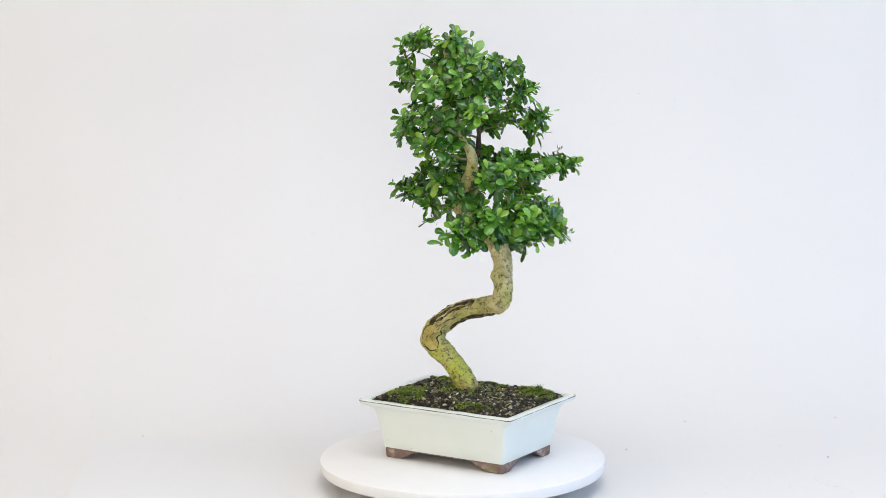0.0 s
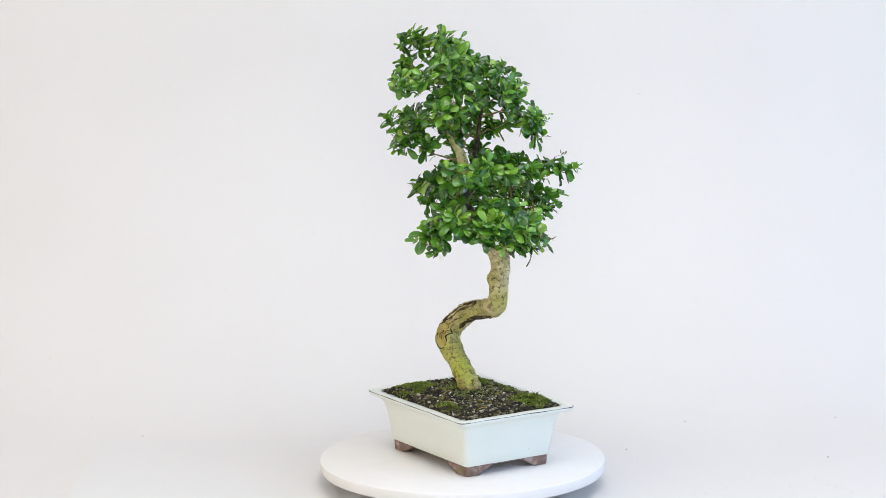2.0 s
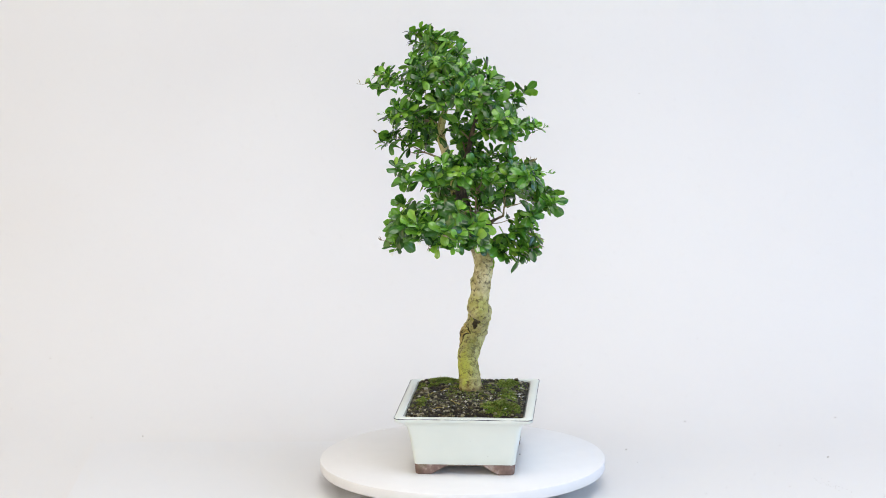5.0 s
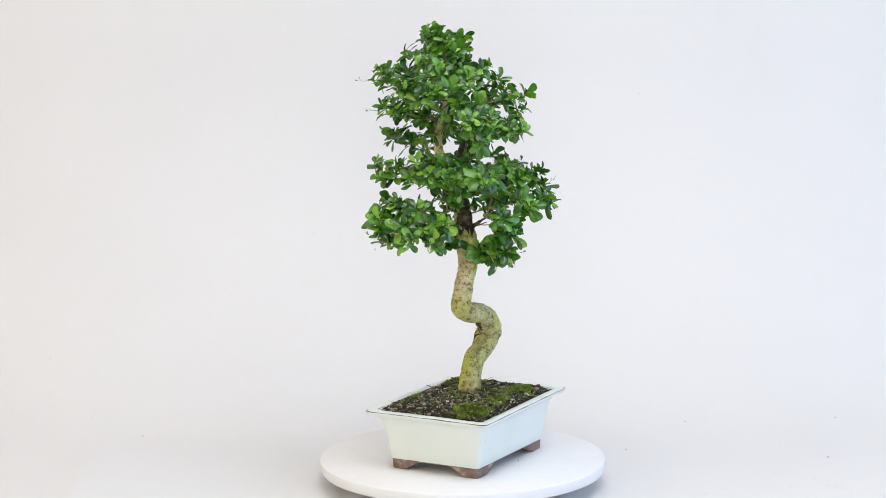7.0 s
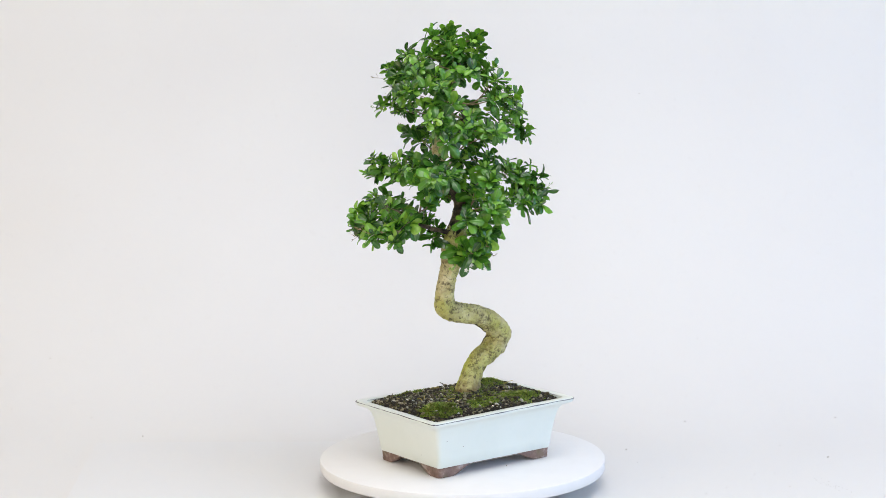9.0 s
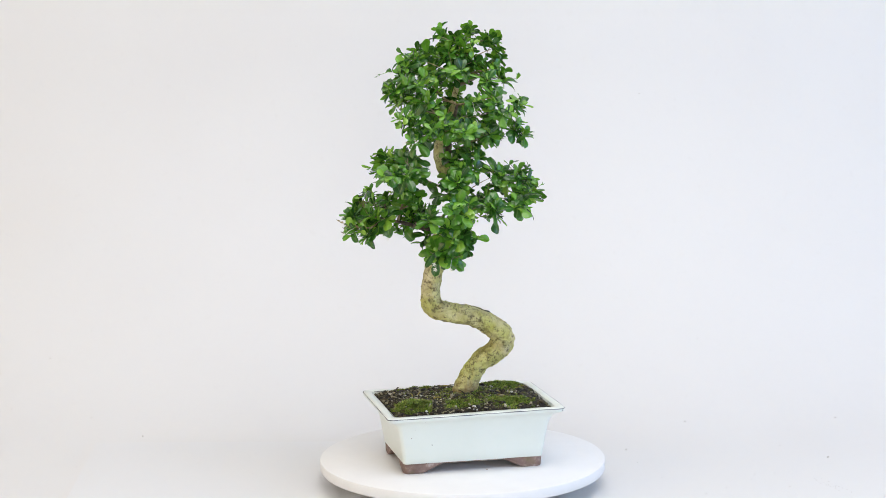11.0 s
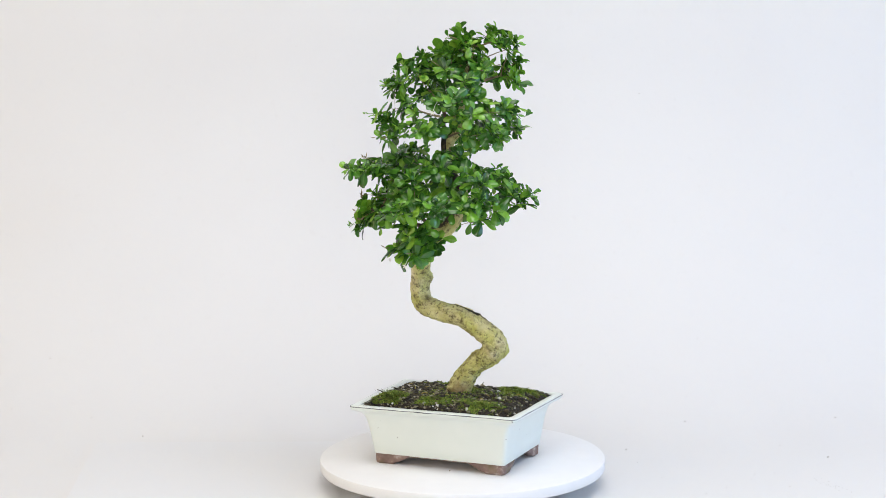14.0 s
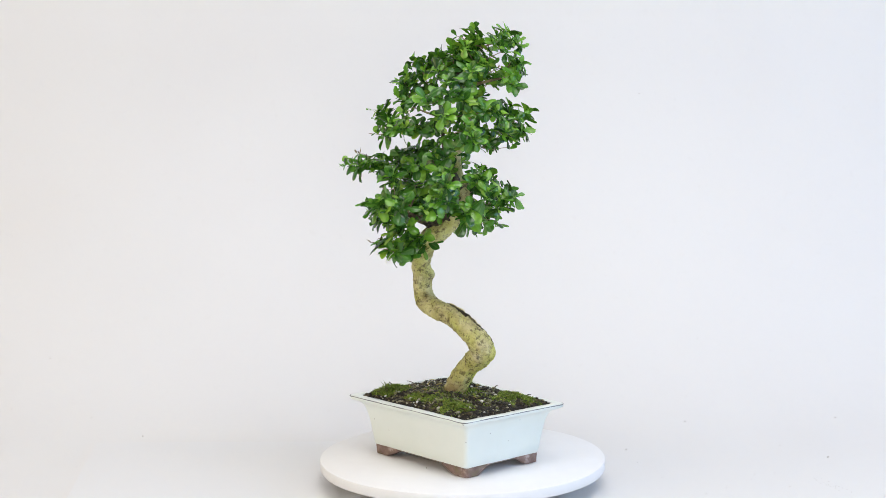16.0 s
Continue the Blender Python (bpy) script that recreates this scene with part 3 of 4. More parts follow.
def trunk_surface(i, w, lift=0.0):
    """A point on the bark: step i along the trunk, w radians round it."""
    k = min(int(i), len(TRUNK_PATH) - 2)
    p, d, a, b = (u.lerp(v, i - k) for u, v in zip(TRUNK_FRAMES[k], TRUNK_FRAMES[k + 1]))
    r = trunk_radius(i / (len(TRUNK_PATH) - 1))
    o = (a * math.cos(w) + b * math.sin(w)).normalized()
    q = p + o * r
    g = 0.13 * noise.fractal(q * 45, 0.9, 2.0, 4) + 0.075 * noise.noise(q * 150) + 0.05 * noise.noise(q * 320)
    # knobs: an old pruning swelling on the upright and root flare at the soil
    for c, size, high in ((Vector((-0.0425, -0.0225, 0.2745)), 0.0085, 0.0060), (Vector((0.0735, -0.006, 0.1665)), 0.0065, 0.0045)):
        g += high / r * math.exp(-((q - c).length / size) ** 2)
    # wrinkles that run round the trunk, and short cracks
    ring = Vector((i * 0.42, math.cos(w) * 2.6, math.sin(w) * 2.6))
    patch = min(1, max(0.15, 0.5 + 1.6 * noise.noise(q * 28 + Vector((4, 1, 7)))))
    g += 0.040 * patch * noise.noise(ring) - 0.085 * patch * (1 - min(1, abs(noise.noise(ring * 0.8 + Vector((9, 3, 2)))) * 3.2)) ** 3
    g += 0.09 * max(0, 1 - i / 9) * (0.6 + 0.6 * math.sin(3 * w + 1))
    return p + o * (r * (1 + g) + lift)


def build_trunk():
    sides, n = 72, 3 * len(TRUNK_PATH) - 2
    V = [trunk_surface(i / 3, 2 * math.pi * k / sides) for i in range(n) for k in range(sides)]
    F = [(i * sides + k, i * sides + (k + 1) % sides, (i + 1) * sides + (k + 1) % sides, (i + 1) * sides + k) for i in range(n - 1) for k in range(sides)]
    F += [tuple(range(sides))[::-1], tuple((n - 1) * sides + k for k in range(sides))]
    return part("trunk", mesh_from("trunk", V, F, BARK), tree, "pale yellow-green bark with dark pits")


trunk = build_trunk()


def step_near(place):
    return min(range(len(TRUNK_PATH)), key=lambda i: (TRUNK_PATH[i] - Vector(place)).length)


def trunk_patch(name, start, end, facing, half, lift, material, label, lip=True, blunt=False):
    """A long wound or a strip of painted shade that faces one way on the trunk, lens-shaped, with a healed ridge round
    it.
    """
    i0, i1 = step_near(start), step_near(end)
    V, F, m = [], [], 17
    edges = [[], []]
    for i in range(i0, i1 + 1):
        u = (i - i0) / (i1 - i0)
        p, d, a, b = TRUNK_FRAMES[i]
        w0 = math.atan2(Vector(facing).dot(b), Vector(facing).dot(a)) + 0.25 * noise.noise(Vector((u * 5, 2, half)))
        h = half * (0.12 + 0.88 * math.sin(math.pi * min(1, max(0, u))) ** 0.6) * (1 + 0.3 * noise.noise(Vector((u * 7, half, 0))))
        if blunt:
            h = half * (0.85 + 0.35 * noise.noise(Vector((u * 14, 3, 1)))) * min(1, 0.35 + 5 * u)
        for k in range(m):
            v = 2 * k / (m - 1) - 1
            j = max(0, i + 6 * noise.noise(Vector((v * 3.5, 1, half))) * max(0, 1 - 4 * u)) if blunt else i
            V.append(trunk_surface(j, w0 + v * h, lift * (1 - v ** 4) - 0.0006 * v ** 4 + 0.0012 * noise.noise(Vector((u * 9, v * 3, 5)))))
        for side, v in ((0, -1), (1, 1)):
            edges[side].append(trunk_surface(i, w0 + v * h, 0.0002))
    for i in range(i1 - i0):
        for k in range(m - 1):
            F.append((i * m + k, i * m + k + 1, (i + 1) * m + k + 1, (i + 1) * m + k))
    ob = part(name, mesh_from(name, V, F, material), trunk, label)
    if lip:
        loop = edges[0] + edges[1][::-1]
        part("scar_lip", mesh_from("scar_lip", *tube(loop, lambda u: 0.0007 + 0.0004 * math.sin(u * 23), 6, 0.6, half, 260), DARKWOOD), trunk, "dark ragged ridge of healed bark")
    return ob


trunk_patch("bare_wood_scar", (0.043, -0.009, 0.157), (0.044, -0.0215, 0.196), (-0.30, 0.95, 0.08), 0.92, 0.0007, BAREWOOD, "tan bare wood of an old pruning wound")
trunk_patch("bark_groove", (0.052, -0.017, 0.184), (-0.010, -0.029, 0.222), (-0.08, 0.58, 0.80), 0.72, 0.0013, DARKWOOD, "dark weathered groove in the bark", False)
trunk_patch("bark_ridge", (0.052, -0.0165, 0.184), (-0.018, -0.030, 0.224), (-0.2, 0.98, 0.15), 0.15, 0.0020, BARK, "raised strip of living bark", False)
trunk_patch("bark_ridge", (0.050, -0.013, 0.178), (0.005, -0.029, 0.218), (-0.25, 0.90, -0.35), 0.13, 0.0016, BARK, "raised strip of living bark", False)
trunk_patch("wood_crack", (0.050, -0.012, 0.172), (0.010, -0.028, 0.216), (-0.25, 0.97, -0.10), 0.09, 0.0004, DARKWOOD, "dark crack beside the wound", False)
trunk_patch("wood_crack", (0.052, -0.011, 0.170), (0.030, -0.024, 0.204), (-0.25, 0.93, -0.30), 0.06, 0.0004, DARKWOOD, "dark crack beside the wound", False)
for facing, half in (((-0.15, 0.80, 0.60), 0.10), ((-0.05, 0.45, 0.90), 0.09)):
    trunk_patch("bark_ridge", (0.046, -0.0195, 0.192), (-0.004, -0.0292, 0.2205), facing, half, 0.0021, BARK, "raised strip of living bark", False)
trunk_patch("wood_crack", (0.0535, -0.0115, 0.168), (0.048, -0.020, 0.192), (-0.45, 0.88, -0.05), 0.07, 0.0011, DARKWOOD, "dark crack beside the wound", False)
trunk_patch("wood_crack", (0.0500, -0.0110, 0.166), (0.046, -0.020, 0.192), (-0.62, 0.76, -0.10), 0.06, 0.0011, DARKWOOD, "dark crack beside the wound", False)
# dark strip on the underside: moss and painted-in shade in one colour
trunk_patch("shaded_bark", (0.040, -0.022, 0.197), (-0.040, -0.029, 0.230), (-0.1, 0.45, -0.9), 0.50, 0.0008, DARKWOOD, "dark mossy bark with painted shade under the bend", False)
trunk_patch("old_knot", (-0.0535, -0.028, 0.266), (-0.0520, -0.029, 0.283), (0.5, 0.2, 0.0), 0.45, 0.0012, BARK, "healed knot on the trunk", False)
trunk_patch("dark_bark", (-0.030, -0.022, 0.336), (-0.020, 0.009, 0.424), (-0.77, -0.64, 0.0), 1.75, 0.0007, BLACKBARK, "dark patch of bark above the first fork", False, True)


# ---- boughs: twig tips by height, placed to fit the crown's outline in camera view ----
BOUGHS = {}
BOUGHS["outermost"] = [(-0.160, 0.016, 0.364), (-0.154, 0.044, 0.362), (-0.152, 0.030, 0.348), (-0.161, -0.006, 0.352), (-0.148, 0.052, 0.374)]
BOUGHS["lowest"] = [(-0.050, -0.074, 0.316), (-0.038, -0.098, 0.316), (-0.056, -0.092, 0.322), (-0.044, -0.056, 0.322), (-0.068, 0.088, 0.340), (-0.145, -0.032, 0.349), (-0.032, -0.098, 0.346), (-0.050, 0.088, 0.352), (-0.044, -0.086, 0.352), (-0.032, 0.064, 0.358), (-0.050, 0.040, 0.358), (-0.134, -0.026, 0.358), (-0.146, 0.016, 0.358), (-0.020, -0.092, 0.358), (-0.140, -0.002, 0.358), (-0.074, 0.004, 0.364)]
BOUGHS["low"] = [(-0.110, 0.070, 0.364), (-0.026, -0.080, 0.364), (-0.044, -0.104, 0.364), (-0.122, -0.038, 0.370), (0.040, -0.032, 0.370), (-0.140, -0.026, 0.370), (0.004, -0.044, 0.376), (-0.146, 0.034, 0.376), (-0.104, 0.076, 0.376), (-0.020, -0.122, 0.382), (0.034, -0.044, 0.382), (0.034, 0.028, 0.382), (-0.016, 0.024, 0.392), (-0.074, 0.064, 0.382), (-0.134, -0.008, 0.388), (0.076, -0.050, 0.388), (-0.116, -0.008, 0.388), (-0.094, 0.021, 0.386), (-0.038, -0.128, 0.388), (0.094, -0.014, 0.388), (0.058, -0.074, 0.394)]
BOUGHS["lower_middle"] = [(-0.026, -0.110, 0.394), (-0.080, -0.032, 0.394), (0.058, -0.110, 0.394), (0.016, -0.128, 0.394), (-0.128, 0.034, 0.400), (0.106, -0.002, 0.400), (-0.002, -0.026, 0.400), (0.064, 0.028, 0.400), (0.088, -0.032, 0.406), (0.070, -0.098, 0.406), (0.004, 0.040, 0.412), (-0.056, 0.022, 0.418), (-0.026, -0.068, 0.418), (-0.084, -0.028, 0.418), (-0.020, -0.014, 0.424), (-0.092, 0.034, 0.424), (0.052, -0.086, 0.424), (0.076, -0.008, 0.424), (0.052, -0.014, 0.424), (0.010, 0.046, 0.424)]
BOUGHS["middle"] = [(0.076, -0.038, 0.430), (0.070, -0.092, 0.430), (-0.086, 0.076, 0.430), (-0.116, -0.056, 0.430), (-0.032, -0.110, 0.430), (-0.110, 0.064, 0.430), (0.034, -0.068, 0.436), (-0.092, -0.074, 0.436), (-0.116, -0.002, 0.436), (-0.122, -0.092, 0.436), (-0.104, -0.110, 0.442), (-0.116, -0.038, 0.442), (-0.128, -0.104, 0.442), (-0.098, -0.092, 0.448), (-0.092, -0.020, 0.448), (-0.104, 0.076, 0.448), (-0.014, -0.026, 0.448), (-0.083, 0.008, 0.449), (-0.077, -0.039, 0.454), (-0.081, -0.000, 0.452), (0.016, -0.044, 0.454)]
BOUGHS["upper_middle"] = [(-0.002, -0.020, 0.460), (0.016, -0.002, 0.472), (-0.020, 0.076, 0.472), (0.010, 0.052, 0.472), (0.034, -0.002, 0.478), (0.058, -0.008, 0.478), (-0.014, 0.106, 0.478), (-0.026, 0.031, 0.485), (0.046, 0.052, 0.484), (-0.002, 0.100, 0.484), (0.082, -0.044, 0.484), (0.058, 0.070, 0.490), (0.034, -0.056, 0.490), (0.010, 0.004, 0.490), (-0.026, -0.038, 0.496), (-0.080, -0.074, 0.496), (0.088, 0.010, 0.496), (-0.014, -0.104, 0.496), (0.070, -0.050, 0.496), (-0.008, -0.068, 0.496), (-0.062, -0.086, 0.502)]
BOUGHS["upper"] = [(-0.020, -0.092, 0.502), (0.034, 0.100, 0.508), (0.010, 0.070, 0.508), (-0.086, -0.068, 0.508), (0.052, 0.052, 0.514), (-0.032, 0.094, 0.514), (0.004, -0.026, 0.514), (-0.104, -0.062, 0.514), (0.004, 0.094, 0.514), (0.046, -0.074, 0.520), (0.058, -0.020, 0.520), (-0.062, 0.070, 0.520), (-0.062, -0.043, 0.523), (0.082, -0.002, 0.520), (0.082, -0.026, 0.526), (-0.080, 0.082, 0.526), (-0.062, -0.062, 0.538), (-0.002, 0.034, 0.538), (-0.080, 0.028, 0.538), (-0.074, -0.038, 0.538)]
BOUGHS["crown"] = [(-0.002, -0.080, 0.538), (0.028, -0.092, 0.544), (0.034, -0.068, 0.544), (-0.050, 0.058, 0.544), (-0.104, -0.002, 0.550), (-0.014, 0.070, 0.557), (-0.074, 0.058, 0.556), (0.076, 0.033, 0.559), (-0.104, -0.020, 0.556), (0.016, 0.088, 0.562), (-0.074, -0.050, 0.562), (-0.026, 0.112, 0.562), (0.046, 0.058, 0.568), (0.004, 0.016, 0.568), (0.028, -0.050, 0.568), (0.076, 0.040, 0.574), (-0.014, 0.112, 0.574), (-0.080, 0.010, 0.574), (-0.062, -0.020, 0.574), (-0.050, 0.100, 0.574), (0.040, -0.014, 0.580)]
BOUGHS["top"] = [(-0.050, 0.058, 0.580), (-0.008, -0.032, 0.580), (-0.074, 0.064, 0.586), (-0.086, -0.014, 0.586), (0.040, 0.070, 0.586), (0.070, 0.052, 0.592), (0.028, 0.010, 0.592), (-0.068, 0.016, 0.598), (0.022, 0.033, 0.598), (-0.014, 0.046, 0.604), (-0.056, 0.058, 0.604), (-0.044, 0.034, 0.604), (0.010, 0.004, 0.610), (0.064, 0.034, 0.610), (-0.014, 0.022, 0.610), (0.058, 0.046, 0.622), (0.046, 0.028, 0.622), (0.022, 0.052, 0.628), (-0.002, 0.040, 0.628), (-0.020, 0.040, 0.628), (0.028, 0.070, 0.634)]
BOUGHS["inner_low"] = [(-0.063, 0.083, 0.364), (-0.044, -0.043, 0.322), (-0.011, -0.076, 0.338), (-0.073, -0.105, 0.377), (-0.025, -0.067, 0.399), (0.025, -0.067, 0.400), (-0.090, -0.041, 0.417), (0.003, -0.072, 0.440), (-0.016, -0.075, 0.447), (-0.100, 0.042, 0.444), (-0.098, 0.014, 0.442), (-0.083, -0.049, 0.440)]
BOUGHS["inner_high"] = [(-0.083, -0.076, 0.484), (-0.040, -0.076, 0.510), (-0.008, 0.049, 0.510), (-0.043, -0.019, 0.550), (0.036, -0.024, 0.543), (-0.077, 0.037, 0.563), (-0.086, -0.029, 0.560), (-0.002, 0.041, 0.575), (-0.072, 0.046, 0.574), (-0.019, -0.013, 0.582), (-0.071, 0.000, 0.586), (-0.014, 0.015, 0.589), (0.033, 0.031, 0.588), (-0.018, 0.000, 0.607), (-0.003, 0.021, 0.622)]
BOUGHS["over_the_fork"] = [(-0.056, -0.005, 0.337), (-0.040, 0.004, 0.344), (-0.062, -0.012, 0.350)]
# thin twigs that carry only a few small leaves
FRINGE = [(-0.080, 0.094, 0.334), (-0.080, 0.082, 0.334), (-0.026, 0.094, 0.340), (-0.008, 0.058, 0.346), (-0.152, 0.010, 0.346), (-0.019, -0.052, 0.360), (0.046, 0.028, 0.358), (0.034, 0.022, 0.358), (-0.086, 0.082, 0.394), (0.088, -0.056, 0.442), (0.044, -0.058, 0.442), (0.069, -0.027, 0.444), (-0.025, -0.005, 0.453), (-0.014, 0.058, 0.460), (-0.021, -0.011, 0.457), (0.016, 0.088, 0.460), (-0.068, -0.077, 0.485), (-0.038, -0.104, 0.490), (0.094, 0.028, 0.514), (-0.098, -0.026, 0.520), (0.087, 0.005, 0.563), (-0.032, 0.130, 0.562), (-0.104, -0.002, 0.580), (-0.080, 0.034, 0.604), (0.064, 0.064, 0.616), (-0.026, 0.016, 0.628)]

# the two dark limbs of the first fork, and the dark second leader above it
FORK_WAYS = [[(-0.024, -0.019, 0.343), (-0.058, -0.024, 0.350), (-0.098, -0.029, 0.362), (-0.136, -0.032, 0.372)], [(-0.022, -0.020, 0.347), (-0.032, -0.036, 0.355), (-0.040, -0.052, 0.364), (-0.046, -0.064, 0.370)], [(0.000, 0.001, 0.398), (-0.010, -0.006, 0.426), (-0.022, -0.011, 0.456), (-0.019, -0.019, 0.492), (-0.012, -0.030, 0.530)]]


def build_boughs():
    """Grows a branch to every tip from the nearest wood that lies below or beside it. Returns tips with their directions."""
    rng = random.Random(11)
    nodes = [(p, 0.006) for i, p in enumerate(TRUNK_PATH) if p.z > 0.335 and i % 3 == 0]
    for way in FORK_WAYS:
        path, thick = spline(way, 24), 0.0058 if len(way) > 4 else 0.0040
        part("limb", mesh_from("limb", *tube(path, lambda u: thick * (1 - 0.62 * u), 10, 0.35, way[-1][0] * 50, 110), BLACKBARK), tree, "dark rough limb forking off the trunk")
        nodes += [(q, 0.0045 - 0.0001 * k) for k, q in enumerate(path) if k > 7]
    axis = lambda z: TRUNK_PATH[min(range(len(TRUNK_PATH)), key=lambda i: abs(TRUNK_PATH[i].z - z) + (0 if i > 140 else 1))]
    thin = {tuple(t) for t in FRINGE}
    tips = sorted((Vector(t) for b in (*BOUGHS.values(), FRINGE) for t in b), key=lambda t: (t - axis(t.z)).xy.length)
    out = []
    for t in tips:
        def cost(node):
            d = t - node[0]
            return d.length + 1.2 * max(0, -d.z + 0.01) + (0.02 if node[1] < 0.0011 else 0)
        weight = 0.45 if any((t - Vector(q)).length < 1e-4 for q in thin) else 1.0
        t = t - Vector((0, 0, 0.0025 * min(1, max(0, (t.z - 0.56) / 0.04))))
        p, r = min(nodes, key=cost)
        d = t - p
        start = min(r * 0.75, 0.0009 + d.length * 0.028)
        wob = Vector((rng.uniform(-1, 1), rng.uniform(-1, 1), rng.uniform(-0.4, 0.6))) * d.length * 0.09
        path = spline([p, p + d * 0.35 + wob + Vector((0, 0, -0.03 * d.length)), p + d * 0.7 + wob * 0.6, t], 9)
        wood = part("branch", mesh_from("branch", *tube(path, lambda u: start * (1 - 0.6 * u), 6, 0.25, rng.random() * 9, 150), BARK if start > 0.0032 else TWIG), tree)
        nodes += [(path[k], start * (1 - 0.07 * k)) for k in (3, 4, 5, 6, 7)]
        out.append((t, (path[-1] - path[-3]).normalized(), weight, wood))
    for k, p in enumerate(TRUNK_PATH[184::3]):
        w = k * 2.4 + rng.uniform(-0.4, 0.4)
        out.append((p + Vector((math.cos(w), math.sin(w), 0.3)) * 0.017, Vector((math.cos(w), math.sin(w), 0.4)).normalized(), 0.6, trunk))
    return out


TIPS = build_boughs()


def leaf_mesh(curl, fold, wide, young=0):
    """An obovate leaf one unit long, its stalk at the origin, pointing along x, its face up."""
    V, F, UV = [], [], []
    rows = [(0.0, 0.012), (0.10, 0.03), (0.28, 0.12), (0.50, 0.205), (0.70, 0.250), (0.86, 0.215), (0.95, 0.125), (1.0, 0.03)]
    for u, w in rows:
        w *= wide
        z = curl * (u * u) * -0.35 + 0.05 * math.sin(u * 3.1)
        for s in (-1, -0.5, 0, 0.5, 1):
            V.append((u - 0.02 * s * s, s * w, z + fold * abs(s) * w - 0.25 * fold * s * s * w + 0.02 * math.sin(u * 9 + s * 2)))
            UV.append((u + 2 * young, s))
    for i in range(len(rows) - 1):
        for k in range(4):
            F.append((i * 5 + k, i * 5 + k + 1, (i + 1) * 5 + k + 1, (i + 1) * 5 + k))
    me = mesh_from("leaf", V, F, LEAF)
    lay_uv(me, UV)
    return me, V, F, UV


def lay_uv(me, uv):
    index = np.empty(len(me.loops), np.int32)
    me.loops.foreach_get("vertex_index", index)
    me.uv_layers.new(name="UVMap").data.foreach_set("uv", np.asarray(uv, np.float32)[index].ravel())


SHAPES = ((0.3, 0.45, 0.95), (0.9, -0.45, 1.1), (0.1, 0.6, 0.9), (0.6, -0.65, 1.15), (1.5, -0.3, 1.0))
LEAVES = [leaf_mesh(c, f, w, young) for young in (0, 1) for c, f, w in SHAPES]


# see-through tunnels along camera sight lines: place, bearing in degrees, half width, half height
SIGHT_GAPS_LOW = [(0.004, 0.034, 0.318, -7, 0.016, 0.007), (-0.039, -0.045, 0.345, 139, 0.012, 0.011), (0.011, -0.021, 0.365, 28, 0.009, 0.012), (-0.012, -0.073, 0.374, -9, 0.007, 0.017), (-0.019, 0.014, 0.379, 53, 0.013, 0.011), (-0.045, -0.027, 0.386, -59, 0.017, 0.012), (-0.042, 0.073, 0.401, 30, 0.042, 0.007), (-0.111, -0.063, 0.403, -60, 0.013, 0.011), (-0.068, 0.049, 0.408, 54, 0.030, 0.007), (0.010, 0.095, 0.442, -6, 0.024, 0.007), (0.026, 0.011, 0.444, 113, 0.014, 0.008), (0.042, 0.045, 0.445, 137, 0.034, 0.009), (0.012, -0.010, 0.448, 52, 0.007, 0.008)]
SIGHT_GAPS_MIDDLE = [(0.068, 0.027, 0.449, 112, 0.034, 0.009), (-0.048, 0.083, 0.452, 30, 0.036, 0.008), (0.053, 0.003, 0.457, 94, 0.022, 0.009), (-0.053, -0.005, 0.458, 96, 0.024, 0.019), (0.069, 0.046, 0.458, -56, 0.017, 0.009), (0.039, -0.077, 0.461, 27, 0.030, 0.008), (-0.037, -0.016, 0.462, 114, 0.016, 0.009), (0.064, -0.052, 0.463, 51, 0.030, 0.007), (-0.006, 0.011, 0.466, 29, 0.009, 0.009), (-0.063, -0.038, 0.470, -59, 0.038, 0.011), (-0.012, -0.073, 0.470, -9, 0.012, 0.012), (-0.091, 0.065, 0.475, 55, 0.034, 0.011), (0.002, 0.017, 0.478, -8, 0.007, 0.007)]
SIGHT_GAPS_HIGH = [(-0.042, -0.049, 0.478, 139, 0.014, 0.006), (-0.046, -0.054, 0.512, 140, 0.010, 0.007), (-0.045, -0.020, 0.514, 114, 0.007, 0.006), (0.021, -0.017, 0.543, 52, 0.007, 0.006), (0.039, 0.042, 0.544, 137, 0.019, 0.011), (0.008, 0.070, 0.545, -7, 0.010, 0.007), (-0.001, 0.001, 0.548, 52, 0.007, 0.007), (0.066, 0.004, 0.550, 94, 0.024, 0.009), (0.057, 0.023, 0.552, 112, 0.024, 0.008), (0.050, 0.032, 0.586, -57, 0.009, 0.007), (0.039, 0.016, 0.599, 112, 0.007, 0.007), (0.029, 0.002, 0.603, 94, 0.007, 0.007)]
SIGHT_GAPS_FORK = [(0.016, -0.023, 0.354, 34, 0.010, 0.017), (-0.023, 0.033, 0.395, 35, 0.012, 0.007), (0.017, -0.025, 0.436, 34, 0.007, 0.006), (-0.058, -0.026, 0.353, 114, 0.013, 0.008), (0.011, 0.004, 0.395, 113, 0.007, 0.006), (-0.030, 0.023, 0.433, 53, 0.007, 0.006)]


def in_sight_gap(q):
    for x, y, z, yaw, half, high in SIGHT_GAPS_FORK + SIGHT_GAPS_LOW + SIGHT_GAPS_MIDDLE + SIGHT_GAPS_HIGH:
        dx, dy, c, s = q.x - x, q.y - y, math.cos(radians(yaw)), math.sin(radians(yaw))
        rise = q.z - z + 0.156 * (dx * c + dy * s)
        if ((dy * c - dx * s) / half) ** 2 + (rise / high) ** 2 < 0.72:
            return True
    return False


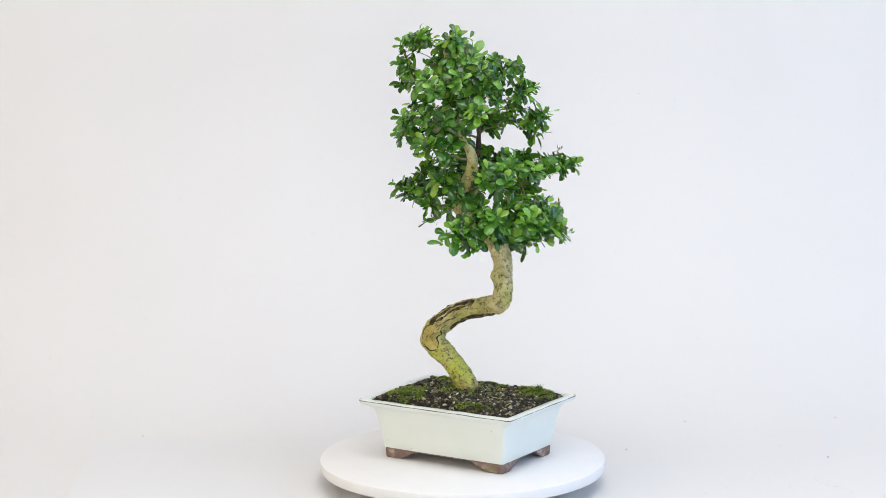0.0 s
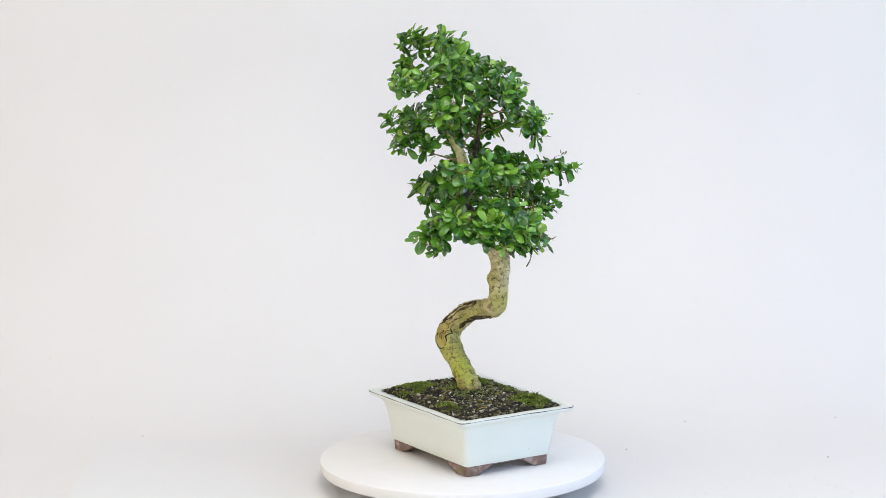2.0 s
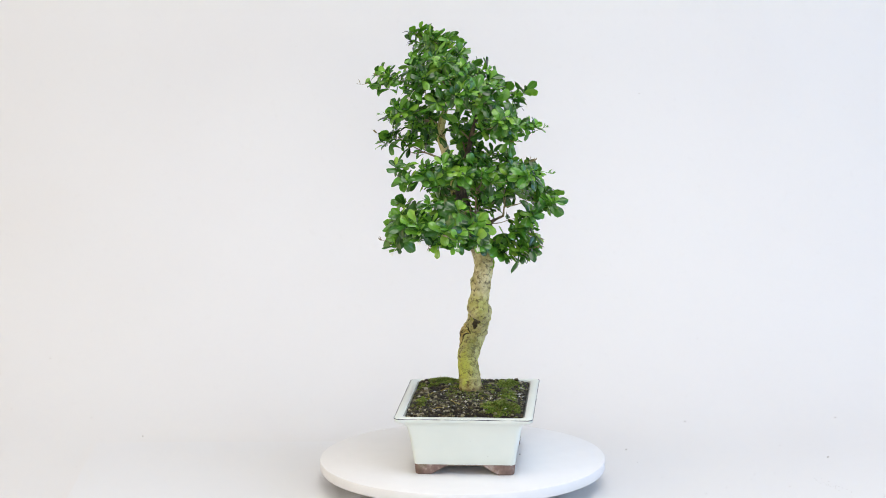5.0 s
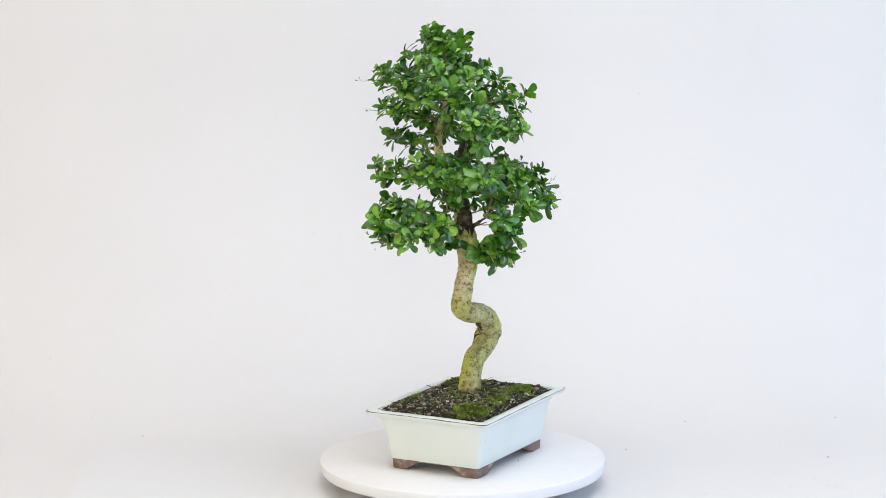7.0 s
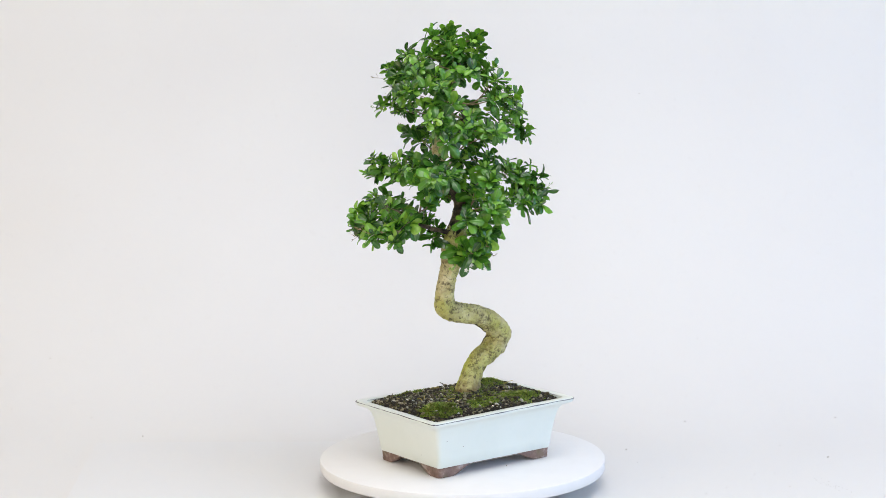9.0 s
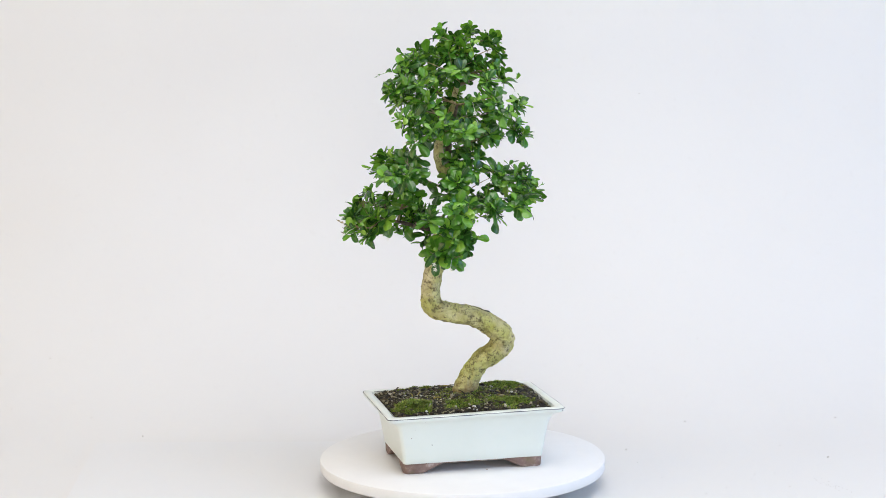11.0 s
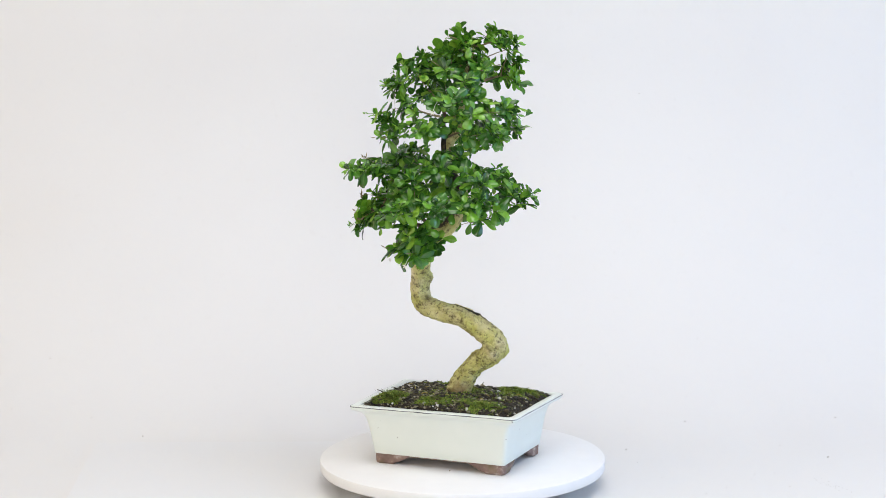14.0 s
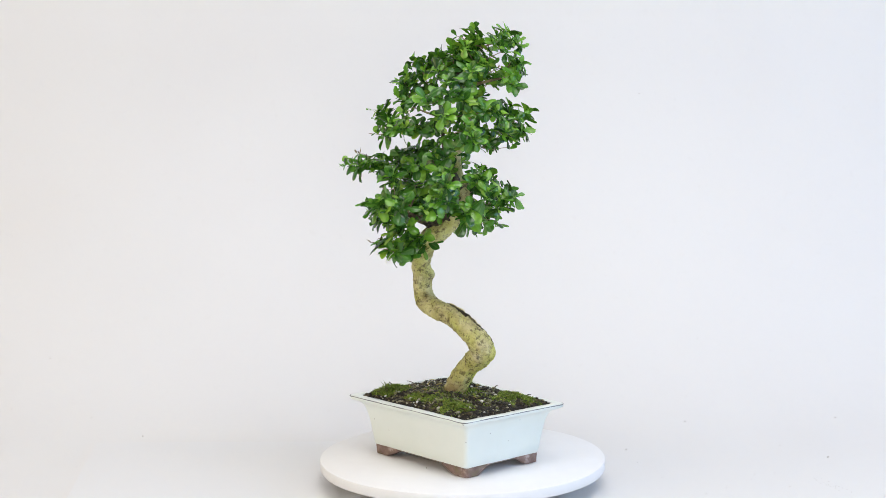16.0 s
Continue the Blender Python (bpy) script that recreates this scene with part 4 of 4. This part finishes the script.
def build_leaves():
    rng = random.Random(21)
    placed = []
    for t, d, full, wood in TIPS:
        # rosettes: one at the tip and smaller ones on short side shoots
        heads = [(t, 1.0 if full > 0.5 else 0.72, int(rng.randint(9, 12) * full))]
        for k in range(rng.choice((1, 2, 3)) if full > 0.9 else 0):
            o = Vector((rng.uniform(-1, 1), rng.uniform(-1, 1), rng.uniform(-0.7, 0.7))).normalized() * rng.uniform(0.007, 0.014)
            heads.append((t + o, 0.85, rng.randint(5, 8)))
        for h, size, count in heads:
            out = Vector((h.x + 0.01, h.y, 0)).normalized()
            up = (out * 0.6 + d * 0.3 + Vector((rng.uniform(-0.35, 0.35), rng.uniform(-0.35, 0.35), 0.75))).normalized()
            a = up.orthogonal().normalized()
            b = up.cross(a)
            turn = rng.uniform(0, 6.28)
            for k in range(count):
                young = k < 2 and rng.random() < 0.38
                w = turn + k * 2.4 + rng.uniform(-0.3, 0.3)
                rise = radians(rng.uniform(-30, 55) if k > 2 else rng.uniform(30, 80))
                x = (a * math.cos(w) + b * math.sin(w)) * math.cos(rise) + up * math.sin(rise)
                z = (up - x * up.dot(x)).normalized()
                z = (z + 0.35 * Vector((rng.uniform(-1, 1), rng.uniform(-1, 1), rng.uniform(-0.4, 1)))).normalized()
                y = z.cross(x).normalized()
                z = x.cross(y)
                low = min(1, max(0, (0.50 - h.z) / 0.12))
                length = size * (0.0110 + (0.0145 + 0.0050 * low) * rng.random() ** 1.2) * (0.75 if k < 2 else 1)
                pos = h + up * rng.uniform(-0.008, 0.000)
                m = Matrix((x, y, z)).transposed().to_4x4()
                m.translation = pos
                # leave out leaves that would block a camera sight line
                if in_sight_gap(pos + x * length * 0.6):
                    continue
                placed.append((pos.xy.length + rng.uniform(0, 0.05), m @ Matrix.Diagonal((length, length * rng.uniform(0.92, 1.22), length, 1)), rng.randrange(5) + 5 * young, wood))
    placed.sort(key=lambda q: -q[0])
    V, F, UV = [], [], []
    for i, (_, m, k, wood) in enumerate(placed):
        me, v, f, uv = LEAVES[k]
        if i < 300:
            ob = new("leaf", me)
            ob.parent, ob.matrix_basis = wood, m
        else:
            n = len(V)
            V += [tuple(m @ Vector(q)) for q in v]
            F += [tuple(q + n for q in p) for p in f]
            UV += uv
    me = mesh_from("foliage", V, F, LEAF)
    lay_uv(me, UV)
    tagged(part("foliage", me, tree, "dense glossy green leaves"), kind="stuff")


build_leaves()


def build_sprigs():
    """Thin bare shoots with a few tiny narrow leaves that stick out of the crown."""
    rng = random.Random(8)
    outer = sorted(TIPS, key=lambda q: -(q[0].xy.length + 0.3 * max(0, q[0].z - 0.6)))[:70]
    for t, d, full, wood in rng.sample(outer, 34):
        out = (Vector((t.x, t.y, 0)).normalized() * 0.9 + Vector((rng.uniform(-0.6, 0.6), rng.uniform(-0.6, 0.6), rng.uniform(-0.35, 0.7)))).normalized()
        n = rng.uniform(0.014, 0.026)
        bend = Vector((rng.uniform(-0.004, 0.004), rng.uniform(-0.004, 0.004), rng.uniform(-0.008, 0.005)))
        path = spline([t, t + out * n * 0.5, t + out * n + bend], 6)
        pieces = [tube(path, lambda u: 0.0006 * (1 - 0.6 * u), 5)]
        for k in range(rng.choice((2, 3, 4))):
            p = path[5 - k // 2]
            x = (out + 0.8 * Vector((rng.uniform(-1, 1), rng.uniform(-1, 1), rng.uniform(-0.3, 1)))).normalized()
            y = x.orthogonal().normalized()
            ln, w = rng.uniform(0.005, 0.010), rng.uniform(0.0008, 0.0014)
            z = x.cross(y)
            pieces.append(([p, p + x * ln * 0.5 + y * w, p + x * ln + z * ln * 0.15, p + x * ln * 0.5 - y * w, p + x * ln * 0.5 + z * w * 0.6], [(0, 1, 4), (1, 2, 4), (2, 3, 4), (3, 0, 4)]))
        part("shoot", mesh_from("shoot", *joined(pieces), LEAF if rng.random() < 0.6 else TWIG), wood)


build_sprigs()


def build_flowers():
    """Tiny white five-petalled flowers hanging at the lowest twigs."""
    rng = random.Random(31)
    low = sorted((q for q in TIPS if q[0].xy.length > 0.07), key=lambda q: q[0].z)[:26]
    near = lambda q: min(TIPS, key=lambda tip: (tip[0] - Vector(q)).length)
    chosen = rng.sample(low, 7) + [near(q) for q in ((0.009, -0.064, 0.530), (-0.150, -0.030, 0.340), (-0.064, 0.078, 0.560))]
    for t, d, full, wood in chosen:
        out = Vector((t.x, t.y, -0.03)).normalized()
        c = t + out * rng.uniform(0.010, 0.018) - Vector((0, 0, rng.uniform(0.006, 0.013)))
        a = out.orthogonal().normalized()
        b = out.cross(a)
        pieces = [tube(spline([t, (t + c) / 2 + Vector((0, 0, 0.002)), c], 5), lambda u: 0.00035, 4)]
        for k in range(5):
            w = k * 2 * math.pi / 5
            x, y = a * math.cos(w) + b * math.sin(w) + out * 0.5, b * math.cos(w) - a * math.sin(w)
            pieces.append(([c, c + x * 0.0020 + y * 0.0011, c + x * 0.0038, c + x * 0.0020 - y * 0.0011], [(0, 1, 2), (0, 2, 3)]))
        part("flower", mesh_from("flower", *joined(pieces), PETAL, False), wood, "tiny white flower")


build_flowers()


# ---- motion: the turntable turns clockwise at nearly even speed ----
def turn_at(t):
    return 147.92 - 12.8156 * t + 0.09607 * t * t - 0.00383 * t ** 3


def motions():
    times = [k * 0.5 for k in range(33)]
    rows = [(t, pose(0, 0, 0, 0, 0, turn_at(t))) for t in times]
    for ob in (bonsai_pot, soil_bed, tree, *moss_patches):
        walk(ob, rows)
    walk(disc, [(t, pose(0, 0, TOP, 0, 0, turn_at(t))) for t in times])


motions()
